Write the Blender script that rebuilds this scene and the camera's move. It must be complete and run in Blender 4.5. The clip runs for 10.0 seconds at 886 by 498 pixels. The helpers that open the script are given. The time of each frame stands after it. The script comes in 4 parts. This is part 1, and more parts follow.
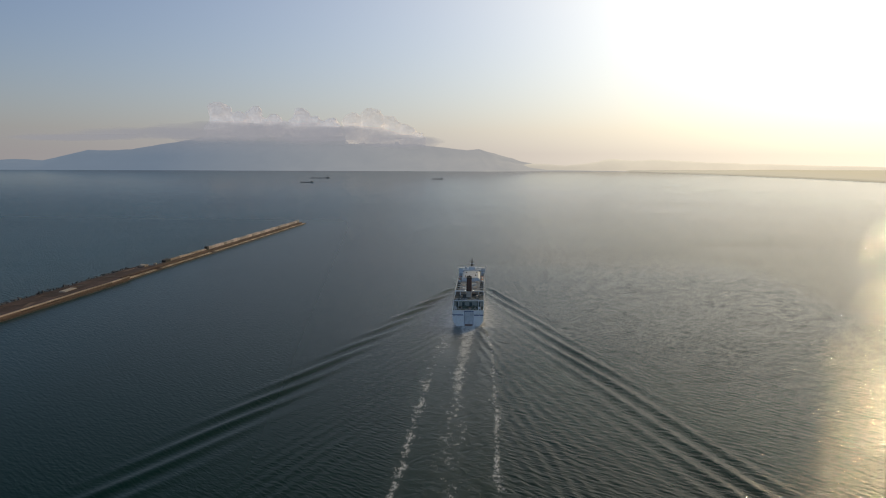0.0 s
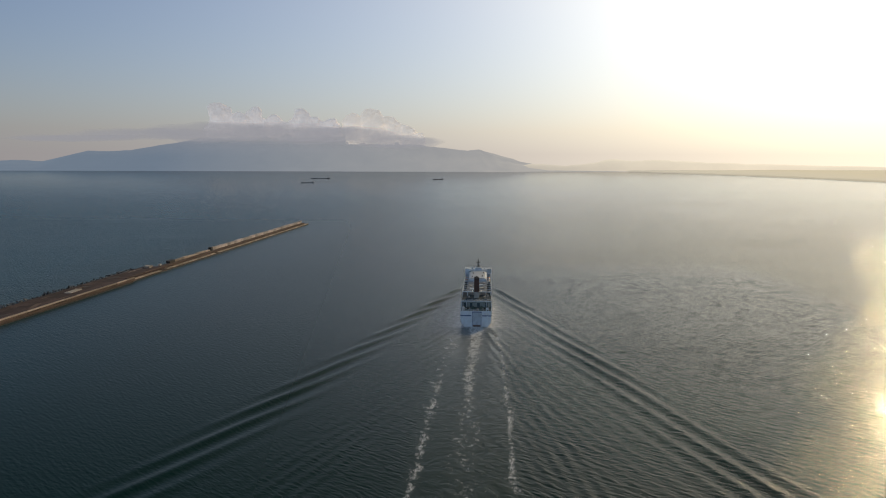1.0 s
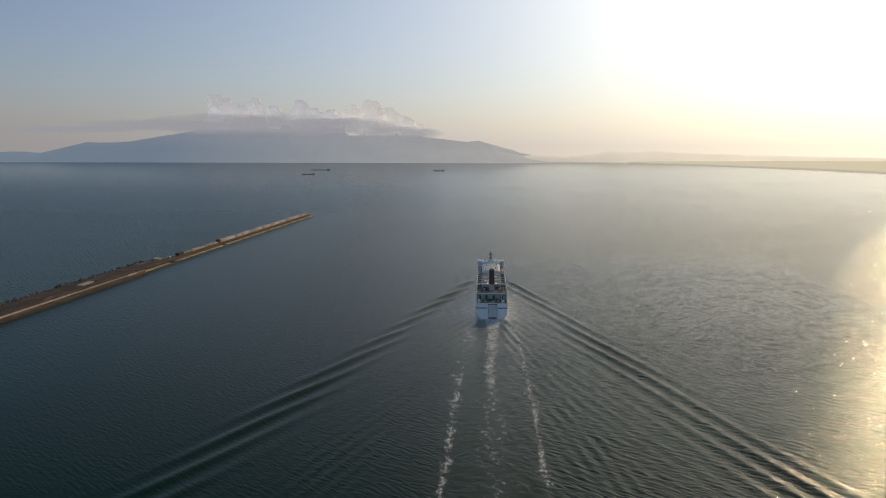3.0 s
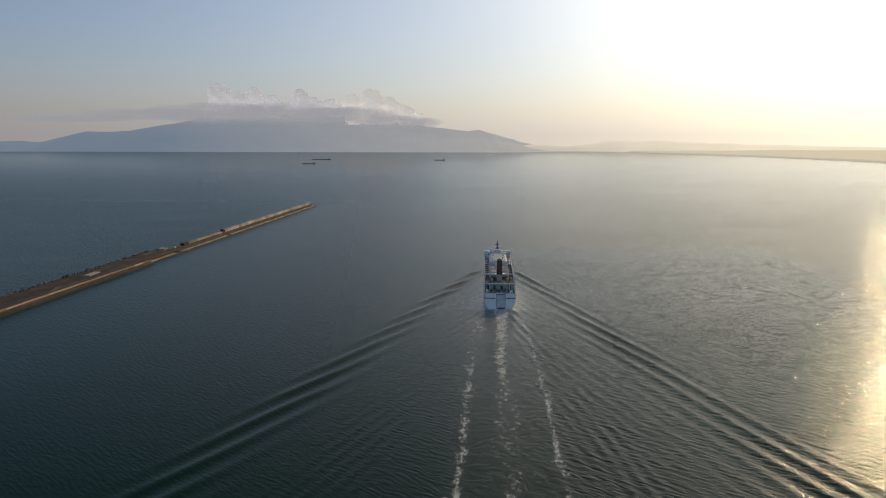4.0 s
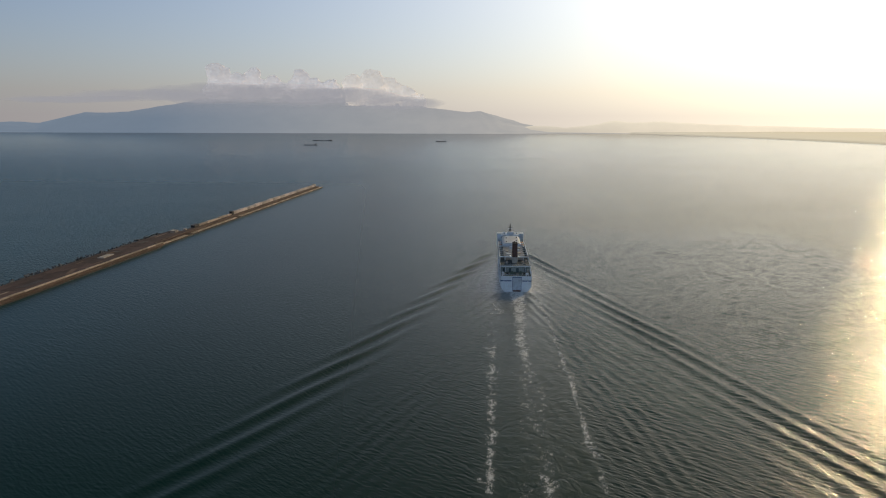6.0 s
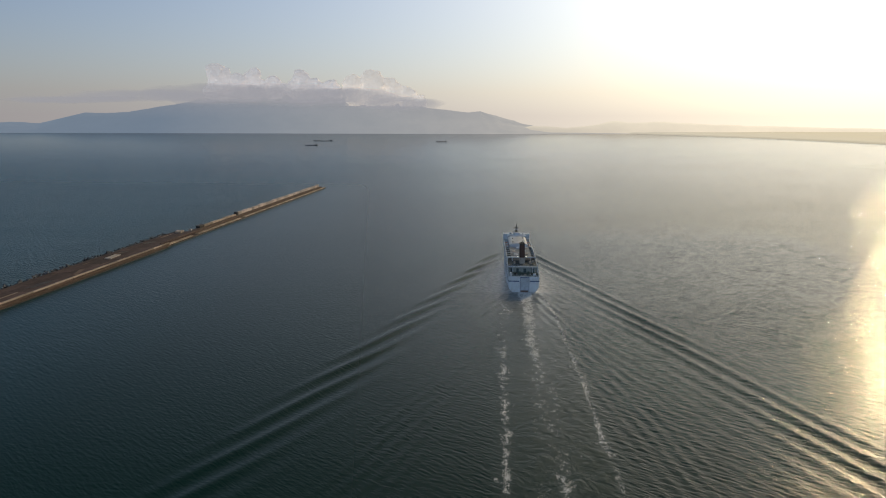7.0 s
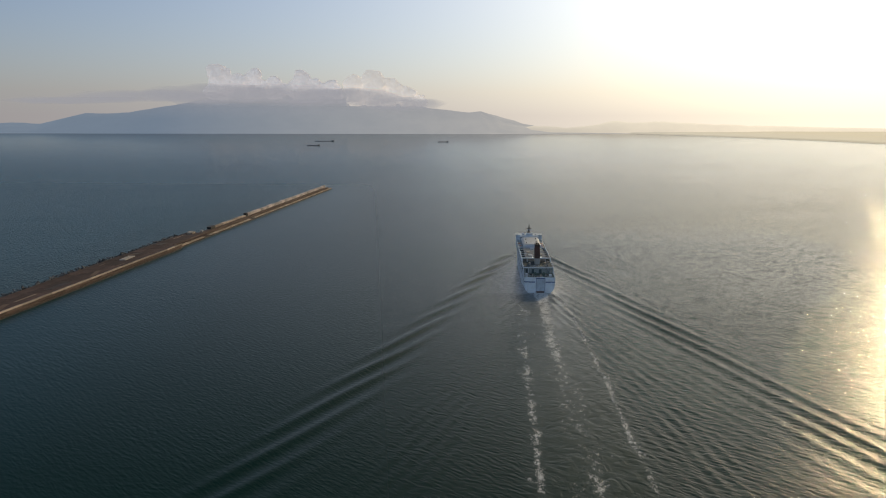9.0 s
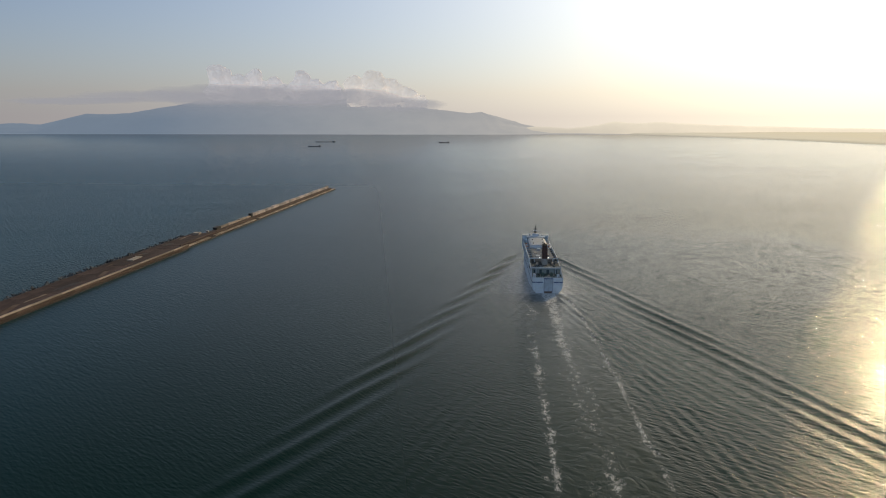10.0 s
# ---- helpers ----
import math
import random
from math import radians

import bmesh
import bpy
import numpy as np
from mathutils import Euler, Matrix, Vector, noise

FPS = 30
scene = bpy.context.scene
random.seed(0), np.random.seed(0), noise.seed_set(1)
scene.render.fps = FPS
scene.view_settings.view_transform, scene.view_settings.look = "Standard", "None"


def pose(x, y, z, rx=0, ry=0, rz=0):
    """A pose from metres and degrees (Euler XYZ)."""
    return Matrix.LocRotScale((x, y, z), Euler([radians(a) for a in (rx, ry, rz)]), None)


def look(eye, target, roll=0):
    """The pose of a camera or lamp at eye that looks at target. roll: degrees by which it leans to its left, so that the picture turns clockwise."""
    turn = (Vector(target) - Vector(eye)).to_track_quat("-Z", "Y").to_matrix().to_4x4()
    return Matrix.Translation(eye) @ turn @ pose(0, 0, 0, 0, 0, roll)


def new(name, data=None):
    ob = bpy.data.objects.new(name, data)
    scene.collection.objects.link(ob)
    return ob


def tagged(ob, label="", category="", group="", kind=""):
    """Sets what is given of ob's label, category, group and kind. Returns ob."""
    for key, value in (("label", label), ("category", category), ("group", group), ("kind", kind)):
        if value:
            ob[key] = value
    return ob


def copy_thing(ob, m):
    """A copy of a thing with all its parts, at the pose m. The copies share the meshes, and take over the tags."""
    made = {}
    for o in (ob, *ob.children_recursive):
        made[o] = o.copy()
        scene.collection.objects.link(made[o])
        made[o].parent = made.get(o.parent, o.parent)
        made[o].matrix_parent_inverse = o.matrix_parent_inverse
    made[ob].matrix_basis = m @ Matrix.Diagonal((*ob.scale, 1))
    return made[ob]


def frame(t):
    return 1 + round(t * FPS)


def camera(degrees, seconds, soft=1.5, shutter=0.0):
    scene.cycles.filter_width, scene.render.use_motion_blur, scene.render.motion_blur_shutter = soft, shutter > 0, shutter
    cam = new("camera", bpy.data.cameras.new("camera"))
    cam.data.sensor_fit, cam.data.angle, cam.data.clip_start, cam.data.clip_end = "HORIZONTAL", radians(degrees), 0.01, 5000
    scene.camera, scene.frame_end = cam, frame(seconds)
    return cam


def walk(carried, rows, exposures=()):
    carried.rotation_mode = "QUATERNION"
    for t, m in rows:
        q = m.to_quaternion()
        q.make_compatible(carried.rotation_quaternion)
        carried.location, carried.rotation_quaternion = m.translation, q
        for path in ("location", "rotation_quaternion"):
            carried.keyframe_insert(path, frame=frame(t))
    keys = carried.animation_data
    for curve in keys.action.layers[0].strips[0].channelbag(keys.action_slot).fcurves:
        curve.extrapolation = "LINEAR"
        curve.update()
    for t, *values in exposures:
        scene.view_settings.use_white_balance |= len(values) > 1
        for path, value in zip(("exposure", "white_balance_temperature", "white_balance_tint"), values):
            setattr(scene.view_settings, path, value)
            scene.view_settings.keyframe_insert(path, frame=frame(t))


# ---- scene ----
cam = camera(62.0, 10.0, soft=1.1)
ROWS = [
    (0.0, 11.61, -461.35, 109.40, 3.457, -7.371, -0.182),
    (0.5, 8.85, -461.01, 109.37, 3.417, -7.361, -0.150),
    (1.0, 6.09, -460.68, 109.37, 3.393, -7.338, -0.120),
    (1.5, 3.29, -460.45, 109.41, 3.369, -7.336, -0.110),
    (2.0, 0.48, -460.30, 109.49, 3.332, -7.486, -0.096),
    (2.5, -2.29, -460.25, 109.63, 3.286, -7.843, -0.091),
    (4.0, -10.66, -460.43, 110.42, 3.209, -8.838, -0.073),
    (4.5, -13.50, -460.66, 110.70, 3.165, -9.911, -0.077),
    (5.0, -16.29, -461.01, 110.96, 3.157, -10.292, -0.103),
    (5.5, -19.03, -461.47, 111.16, 3.152, -10.286, -0.127),
    (7.0, -27.14, -463.11, 111.68, 3.077, -10.262, -0.111),
    (7.5, -29.80, -463.70, 111.95, 3.062, -10.262, -0.096),
    (8.0, -32.53, -464.38, 112.28, 3.044, -10.268, -0.075),
    (8.5, -35.27, -465.15, 112.62, 3.037, -10.263, -0.063),
    (9.0, -37.99, -466.01, 112.85, 3.001, -10.269, -0.041),
    (9.5, -40.71, -466.90, 112.95, 2.998, -10.255, -0.034),
    (10.0, -43.44, -467.79, 112.96, 2.973, -10.220, -0.037),
]
EXPOSURES = [(0.0, -0.13), (2.5, -0.12), (4.5, -0.08), (7.0, -0.02), (10.0, -0.02)]
walk(cam, [(t, pose(x, y, z, 90 + pitch, roll, yaw)) for t, x, y, z, yaw, pitch, roll in ROWS],
     exposures=EXPOSURES)

# ---- world, sun, exposure ----
SUN_AZ, SUN_EL = 31.0, 22.0  # degrees clockwise from +Y, above the horizon
SUN = Vector((math.sin(radians(SUN_AZ)) * math.cos(radians(SUN_EL)), math.cos(radians(SUN_AZ)) * math.cos(radians(SUN_EL)), math.sin(radians(SUN_EL))))
scene.view_settings.exposure = 0.0

world = bpy.data.worlds.new("sky")
scene.world = world
world.use_nodes = True
wt = world.node_tree
wt.nodes.clear()


def wnode(kind, **kw):
    n = wt.nodes.new(kind)
    for k, v in kw.items():
        if k == "operation":
            n.operation = v
    return n


def wmath(op, a, b=None):
    n = wnode("ShaderNodeMath", operation=op)
    for i, v in enumerate((a, b)):
        if v is None:
            continue
        if isinstance(v, (int, float)):
            n.inputs[i].default_value = v
        else:
            wt.links.new(v, n.inputs[i])
    return n.outputs[0]


tc = wnode("ShaderNodeTexCoord")
sep = wnode("ShaderNodeSeparateXYZ")
wt.links.new(tc.outputs["Generated"], sep.inputs[0])
comb = wnode("ShaderNodeCombineXYZ")
wt.links.new(sep.outputs[0], comb.inputs[0])
wt.links.new(sep.outputs[1], comb.inputs[1])
wt.links.new(wmath("MAXIMUM", sep.outputs[2], 0.03), comb.inputs[2])
sky = wnode("ShaderNodeTexSky")
sky.sky_type = "NISHITA"
sky.sun_disc = False
sky.sun_elevation, sky.sun_rotation = radians(SUN_EL), radians(SUN_AZ)
sky.air_density, sky.dust_density, sky.ozone_density, sky.altitude = 1.0, 0.7, 4.0, 100
wt.links.new(comb.outputs[0], sky.inputs[0])
norm = wnode("ShaderNodeVectorMath", operation="NORMALIZE")
wt.links.new(comb.outputs[0], norm.inputs[0])
dot = wnode("ShaderNodeVectorMath", operation="DOT_PRODUCT")
wt.links.new(norm.outputs[0], dot.inputs[0])
dot.inputs[1].default_value = SUN
angle = wmath("ARCCOSINE", wmath("MINIMUM", dot.outputs["Value"], 0.99999))
glow_near = wmath("DIVIDE", 0.64, wmath("ADD", wmath("EXPONENT", wmath("DIVIDE", wmath("SUBTRACT", angle, radians(23.6)), radians(6.0))), 1.0))
glow_wide = wmath("MULTIPLY", wmath("EXPONENT", wmath("MULTIPLY", wmath("POWER", wmath("DIVIDE", angle, radians(42.0)), 2.0), -1.0)), 0.56)
glow_core = wmath("MULTIPLY", wmath("EXPONENT", wmath("MULTIPLY", angle, -1 / radians(6.0))), 0.8)
low = wmath("SUBTRACT", 1.0, wmath("MULTIPLY", wmath("EXPONENT", wmath("MULTIPLY", wmath("MAXIMUM", sep.outputs[2], 0.0), -1 / 0.16)), 0.54))
# the sky deepens overhead
high = wnode("ShaderNodeMapRange")
high.interpolation_type = "SMOOTHSTEP"
wt.links.new(sep.outputs[2], high.inputs[0])
for i, k in ((1, 0.17), (2, 0.60), (3, 1.0), (4, 0.0)):
    high.inputs[i].default_value = k
fall = wnode("ShaderNodeMapRange")
fall.interpolation_type = "SMOOTHSTEP"
wt.links.new(sep.outputs[2], fall.inputs[0])
for i, k in ((1, 0.30), (2, 0.80), (3, 1.0), (4, 0.0)):
    fall.inputs[i].default_value = k
glow = wmath("MULTIPLY", wmath("MULTIPLY", glow_near, low), fall.outputs[0])
veil = wmath("MULTIPLY", wmath("MULTIPLY", glow_wide, low), fall.outputs[0])
# the bright sky opposite the sun
back = wmath("MULTIPLY", wmath("POWER", wmath("MAXIMUM", wmath("MULTIPLY", dot.outputs["Value"], -1.0), 0.0), 0.7), 0.45)
# thin haze that whitens the sky towards the horizon
haze = wmath("MULTIPLY", wmath("EXPONENT", wmath("MULTIPLY", wmath("MAXIMUM", sep.outputs[2], 0.0), -1 / 0.12)), wmath("ADD", wmath("MULTIPLY", wmath("EXPONENT", wmath("MULTIPLY", wmath("POWER", wmath("DIVIDE", angle, radians(55.0)), 2.0), -1.0)), 0.19), 0.20))


def wcolour(value, rgb):
    n = wnode("ShaderNodeVectorMath", operation="SCALE")
    n.inputs[0].default_value = rgb
    wt.links.new(value, n.inputs["Scale"])
    return n.outputs[0]


def wadd(a, b):
    n = wnode("ShaderNodeVectorMath", operation="ADD")
    wt.links.new(a, n.inputs[0])
    wt.links.new(b, n.inputs[1])
    return n.outputs[0]


scale = wnode("ShaderNodeVectorMath", operation="SCALE")
tint = wnode("ShaderNodeVectorMath", operation="MULTIPLY")
wt.links.new(sky.outputs[0], tint.inputs[0])
tint.inputs[1].default_value = (0.90, 0.955, 1.045)
deep = wnode("ShaderNodeVectorMath", operation="SCALE")
blue = wnode("ShaderNodeMix")
blue.data_type = "RGBA"
wt.links.new(high.outputs[0], blue.inputs[0])
blue.inputs[6].default_value, blue.inputs[7].default_value = (0.178, 0.278, 0.265, 1), (1, 1, 1, 1)
hue = wnode("ShaderNodeVectorMath", operation="MULTIPLY")
wt.links.new(tint.outputs[0], hue.inputs[0])
wt.links.new(blue.outputs[2], hue.inputs[1])
wt.links.new(hue.outputs[0], deep.inputs[0])
dim = wmath("SUBTRACT", 1.0, wmath("MULTIPLY", wmath("EXPONENT", wmath("MULTIPLY", wmath("MAXIMUM", sep.outputs[2], 0.0), -1 / 0.09)), 0.72))
wt.links.new(dim, deep.inputs["Scale"])
wt.links.new(deep.outputs[0], scale.inputs[0])
scale.inputs["Scale"].default_value = 0.079
total = wadd(wadd(scale.outputs[0], wadd(wcolour(glow, (1.03, 0.85, 0.45)), wcolour(veil, (1.05, 0.865, 0.54)))), wadd(wadd(wcolour(glow_core, (1.0, 0.80, 0.46)), wcolour(haze, (1.0, 0.86, 0.92))), wcolour(back, (0.66, 0.87, 1.08))))
bg = wnode("ShaderNodeBackground")
wt.links.new(total, bg.inputs["Color"])
bg.inputs["Strength"].default_value = 1.0
out = wnode("ShaderNodeOutputWorld")
wt.links.new(bg.outputs[0], out.inputs[0])

sun = new("sun", bpy.data.lights.new("sun", "SUN"))
sun.data.energy, sun.data.angle, sun.data.color = 1.5, radians(0.8), (1.0, 0.79, 0.44)
sun.matrix_world = look((400, 700, 400), Vector((400, 700, 400)) - SUN)

# ---- materials ----


class Mat:
    """A small builder of node materials."""

    def __init__(self, name, rgb=(0.5, 0.5, 0.5), rough=0.5, metal=0.0):
        self.m = bpy.data.materials.new(name)
        self.m.use_nodes = True
        self.t = self.m.node_tree
        self.b = self.t.nodes["Principled BSDF"]
        self.out = self.t.nodes["Material Output"]
        self.b.inputs["Base Color"].default_value = (*rgb, 1)
        self.b.inputs["Roughness"].default_value = rough
        self.b.inputs["Metallic"].default_value = metal

    def node(self, kind):
        return self.t.nodes.new(kind)

    def link(self, a, b):
        self.t.links.new(a, b)

    def set(self, socket, v):
        if isinstance(v, (int, float)):
            socket.default_value = v
        elif isinstance(v, tuple):
            socket.default_value = v if len(v) == len(socket.default_value) else (*v, 1)
        else:
            self.link(v, socket)

    def math(self, op, a, b=None, clamp=False):
        n = self.node("ShaderNodeMath")
        n.operation, n.use_clamp = op, clamp
        self.set(n.inputs[0], a)
        if b is not None:
            self.set(n.inputs[1], b)
        return n.outputs[0]

    def coords(self, scale=(1, 1, 1), turn=0.0, world_space=True):
        mp = self.node("ShaderNodeMapping")
        if world_space:
            self.link(self.node("ShaderNodeNewGeometry").outputs["Position"], mp.inputs[0])
        else:
            self.link(self.node("ShaderNodeTexCoord").outputs["Object"], mp.inputs[0])
        mp.vector_type = "TEXTURE"
        mp.inputs["Scale"].default_value = tuple(1 / v for v in scale)
        mp.inputs["Rotation"].default_value = (0, 0, radians(turn))
        return mp.outputs[0]

    def noise(self, vec, scale, detail=4, rough=0.55, warp=0.0):
        n = self.node("ShaderNodeTexNoise")
        self.link(vec, n.inputs["Vector"])
        n.inputs["Scale"].default_value, n.inputs["Detail"].default_value = scale, detail
        n.inputs["Roughness"].default_value, n.inputs["Distortion"].default_value = rough, warp
        return n.outputs["Fac"]

    def span(self, v, lo, hi, a=0.0, b=1.0, smooth=False):
        n = self.node("ShaderNodeMapRange")
        n.interpolation_type = "SMOOTHSTEP" if smooth else "LINEAR"
        self.link(v, n.inputs[0])
        for i, k in ((1, lo), (2, hi), (3, a), (4, b)):
            self.set(n.inputs[i], k)
        return n.outputs[0]

    def mix(self, f, a, b):
        n = self.node("ShaderNodeMix")
        n.data_type = "RGBA"
        self.set(n.inputs[0], f)
        self.set(n.inputs[6], a)
        self.set(n.inputs[7], b)
        return n.outputs[2]

    def bump(self, height, strength=0.5, dist=0.1, normal=None):
        n = self.node("ShaderNodeBump")
        self.link(height, n.inputs["Height"])
        n.inputs["Strength"].default_value, n.inputs["Distance"].default_value = strength, dist
        if normal is not None:
            self.link(normal, n.inputs["Normal"])
        return n.outputs[0]


def painted(name, rgb, worn, rough=0.45, scale=0.35, metal=0.0, amount=0.7, spread=0.05):
    """Paint or concrete with stains at two scales and fine relief."""
    k = Mat(name, rgb, rough, metal)
    v = k.coords(world_space=False)
    big = k.noise(v, scale, 5, 0.6, 0.5)
    streak = k.noise(k.coords((3.0, 3.0, 0.35), world_space=False), scale * 2.2, 5, 0.65)
    fine = k.noise(v, 9.0, 3)
    f = k.math("MULTIPLY", k.span(k.math("ADD", big, k.math("MULTIPLY", streak, 0.6)), 0.72, 1.1), amount)
    c = k.mix(f, rgb, worn)
    c = k.mix(k.span(fine, 0.3, 0.8, 0.0, 0.25), c, tuple(x * 0.6 for x in worn))
    # each piece a little lighter or darker than the next
    vary = k.node("ShaderNodeHueSaturation")
    k.link(k.span(k.node("ShaderNodeObjectInfo").outputs["Random"], 0.0, 1.0, 1 - spread, 1 + spread), vary.inputs["Value"])
    k.link(c, vary.inputs["Color"])
    k.link(vary.outputs[0], k.b.inputs["Base Color"])
    k.link(k.span(big, 0.3, 0.7, rough - 0.08, rough + 0.15), k.b.inputs["Roughness"])
    k.link(k.bump(fine, 0.35, 0.03), k.b.inputs["Normal"])
    return k.m


WHITE = painted("white_ship_paint", (0.72, 0.77, 0.84), (0.52, 0.47, 0.42), 0.4, amount=0.5)
ROOF_WHITE = painted("white_deck_paint", (0.66, 0.69, 0.76), (0.5, 0.46, 0.42), 0.55)
BLUE = painted("blue_stripe_paint", (0.015, 0.05, 0.2), (0.05, 0.08, 0.16), 0.4)
DOOR_GREY = painted("ramp_paint", (0.52, 0.57, 0.64), (0.25, 0.25, 0.27), 0.45)
DECK_GREEN = painted("green_deck_paint", (0.12, 0.165, 0.135), (0.13, 0.12, 0.10), 0.65)
DECK_GREY = painted("grey_deck_paint", (0.07, 0.095, 0.105), (0.06, 0.06, 0.06), 0.7)
DECK_PALE = painted("pale_roof_paint", (0.23, 0.26, 0.31), (0.17, 0.15, 0.145), 0.7)
BULKHEAD = painted("grey_green_paint", (0.33, 0.37, 0.36), (0.2, 0.19, 0.17), 0.55)
FUNNEL = painted("brown_funnel_paint", (0.10, 0.035, 0.022), (0.045, 0.025, 0.02), 0.5)
CREAM = painted("cream_paint", (0.42, 0.39, 0.36), (0.28, 0.21, 0.16), 0.5)
# soot on funnels; also painted shade for openings and the wall gap
SOOT_AND_SHADE = painted("soot_and_shade_dark", (0.03, 0.028, 0.027), (0.06, 0.04, 0.03), 0.7)
STEEL = painted("dark_mast_paint", (0.07, 0.06, 0.055), (0.12, 0.08, 0.06), 0.5, metal=0.2)
GLASS = Mat("dark_window_glass", (0.01, 0.012, 0.015), 0.08).m
RUST = painted("rusty_red_hull_paint", (0.16, 0.10, 0.085), (0.12, 0.075, 0.065), 0.6)
# dark hull paint lightened to stand for haze over the water
HULL_HAZED = painted("hazed_cargo_hull_paint", (0.15, 0.15, 0.165), (0.14, 0.10, 0.09), 0.6)
ORANGE = painted("orange_boat_paint", (0.55, 0.16, 0.04), (0.35, 0.12, 0.05), 0.45)
CONCRETE = painted("pale_concrete", (0.60, 0.47, 0.37), (0.30, 0.22, 0.175), 0.85, 0.12, spread=0.35)
CONCRETE_TOP = painted("brown_pier_deck", (0.105, 0.062, 0.056), (0.045, 0.03, 0.029), 0.9, 0.06, amount=0.9, spread=0.3)
CONCRETE_OLD = painted("stained_concrete", (0.17, 0.11, 0.085), (0.07, 0.047, 0.04), 0.9, 0.15, spread=0.35)
WALL = painted("weathered_wall_concrete", (0.66, 0.55, 0.49), (0.36, 0.28, 0.25), 0.85, 0.16, amount=0.9, spread=0.35)
WEED = painted("wet_weedy_concrete", (0.06, 0.036, 0.024), (0.03, 0.025, 0.02), 0.6, 0.3)
BLOCK = painted("grey_armour_concrete", (0.21, 0.2, 0.195), (0.06, 0.055, 0.05), 0.85, 0.4, spread=0.35)
SLAB = painted("pale_slab_concrete", (0.55, 0.47, 0.41), (0.36, 0.29, 0.25), 0.85, 0.3)

lamp = Mat("lit_floodlight", (0.9, 0.9, 0.85), 0.3)
lamp.b.inputs["Emission Color"].default_value = (1.0, 0.95, 0.85, 1)
lamp.b.inputs["Emission Strength"].default_value = 2.0
LAMP = lamp.m


def sea_material():
    """Turbid harbour water: ripples, churned wake water and foam over the sheet's own waves."""
    k = Mat("sea_water", (0.004, 0.02, 0.02), 0.13)
    k.b.inputs["IOR"].default_value = 1.333
    k.b.inputs["Specular IOR Level"].default_value = 0.16

    def attribute(name):
        n = k.node("ShaderNodeAttribute")
        n.attribute_name = name
        return n.outputs["Fac"]

    foam, calm, wind, fine = attribute("foam"), attribute("calm"), attribute("wind"), attribute("fine")
    place = k.node("ShaderNodeSeparateXYZ")
    k.link(k.node("ShaderNodeNewGeometry").outputs["Position"], place.inputs[0])
    gust = k.span(k.noise(k.coords((0.35, 1.0, 1), 10), 0.008, 4, 0.6, 0.8), 0.3, 0.7, 0.7, 1.2)
    lively = k.math("MULTIPLY", k.math("SUBTRACT", 1.0, k.math("MULTIPLY", calm, 0.7)), k.math("MULTIPLY", wind, gust))
    # short ripples everywhere; longer waves only where the sheet is too coarse to carry them
    ripple = k.noise(k.coords((0.55, 1.25, 1), -38), 1.3, 3, 0.6, 0.3)
    cross = k.noise(k.coords((0.6, 1.2, 1), 8), 0.8, 3, 0.55, 0.3)
    wave = k.noise(k.coords((0.35, 1.3, 1), -38), 0.36, 3, 0.55, 0.2)
    h = k.math("ADD", k.math("MULTIPLY", ripple, 0.18), k.math("MULTIPLY", cross, 0.1))
    h = k.math("ADD", h, k.math("MULTIPLY", k.math("MULTIPLY", wave, k.math("SUBTRACT", 1.0, fine)), k.span(place.outputs[1], 200.0, 1500.0, 0.7, 0.25)))
    chop = k.noise(k.coords((0.34, 1.3, 1), -40), 0.62, 2, 0.5, 0.2)
    h = k.math("ADD", h, k.math("MULTIPLY", k.math("MULTIPLY", chop, k.span(place.outputs[0], -20.0, 150.0, 1.0, 0.5)), k.span(place.outputs[1], 120.0, 1000.0, 0.44, 0.05)))
    h = k.math("MULTIPLY", h, lively)
    # turbulence inside the wake
    boil = k.noise(k.coords((1.0, 0.75, 1)), 0.17, 6, 0.62, 1.4)
    h = k.math("ADD", h, k.math("MULTIPLY", k.math("MULTIPLY", boil, calm), 0.34))
    k.link(k.bump(h, 1.0, 1.0), k.b.inputs["Normal"])
    # foam lace: thin curls that gather where the foam is dense
    warp = k.noise(k.coords((1.0, 0.8, 1)), 0.35, 4, 0.6)
    lace = k.noise(k.coords((1.15, 0.6, 1)), 0.62, 5, 0.62, 1.6)
    curl = k.math("SUBTRACT", 1.0, k.math("ABSOLUTE", k.math("MULTIPLY", k.math("SUBTRACT", lace, 0.5), 5.0)))
    patch = k.noise(k.coords((1.0, 0.55, 1)), 0.10, 4, 0.6, 0.8)
    level = k.math("ADD", k.math("MULTIPLY", curl, 0.55), k.math("ADD", k.math("MULTIPLY", k.math("SUBTRACT", patch, 0.5), 0.8), k.math("MULTIPLY", k.math("SUBTRACT", warp, 0.5), 0.75)))
    edge = k.math("SUBTRACT", 0.72, k.math("MULTIPLY", foam, 0.31))
    white = k.math("MULTIPLY", k.span(level, edge, k.math("ADD", edge, 0.14), 0.0, 0.9, True), k.span(foam, 0.03, 0.25))
    # roughness for unresolved ripples, graded across the sheet to fit the camera's view
    far_rough = attribute("rough")
    # green inshore, bluer outside the breakwater, lightened with distance as painted haze; silt and bubbles pale the
    # wake
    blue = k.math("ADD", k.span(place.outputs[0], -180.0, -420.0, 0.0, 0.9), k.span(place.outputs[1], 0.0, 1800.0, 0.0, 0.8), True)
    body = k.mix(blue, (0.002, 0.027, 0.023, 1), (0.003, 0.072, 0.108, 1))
    milky = k.math("MULTIPLY", calm, k.span(boil, 0.3, 0.7, 0.05, 0.42))
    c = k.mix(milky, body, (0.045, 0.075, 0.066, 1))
    c = k.mix(k.math("MULTIPLY", foam, k.span(patch, 0.35, 0.65, 0.03, 0.14)), c, (0.42, 0.43, 0.42, 1))
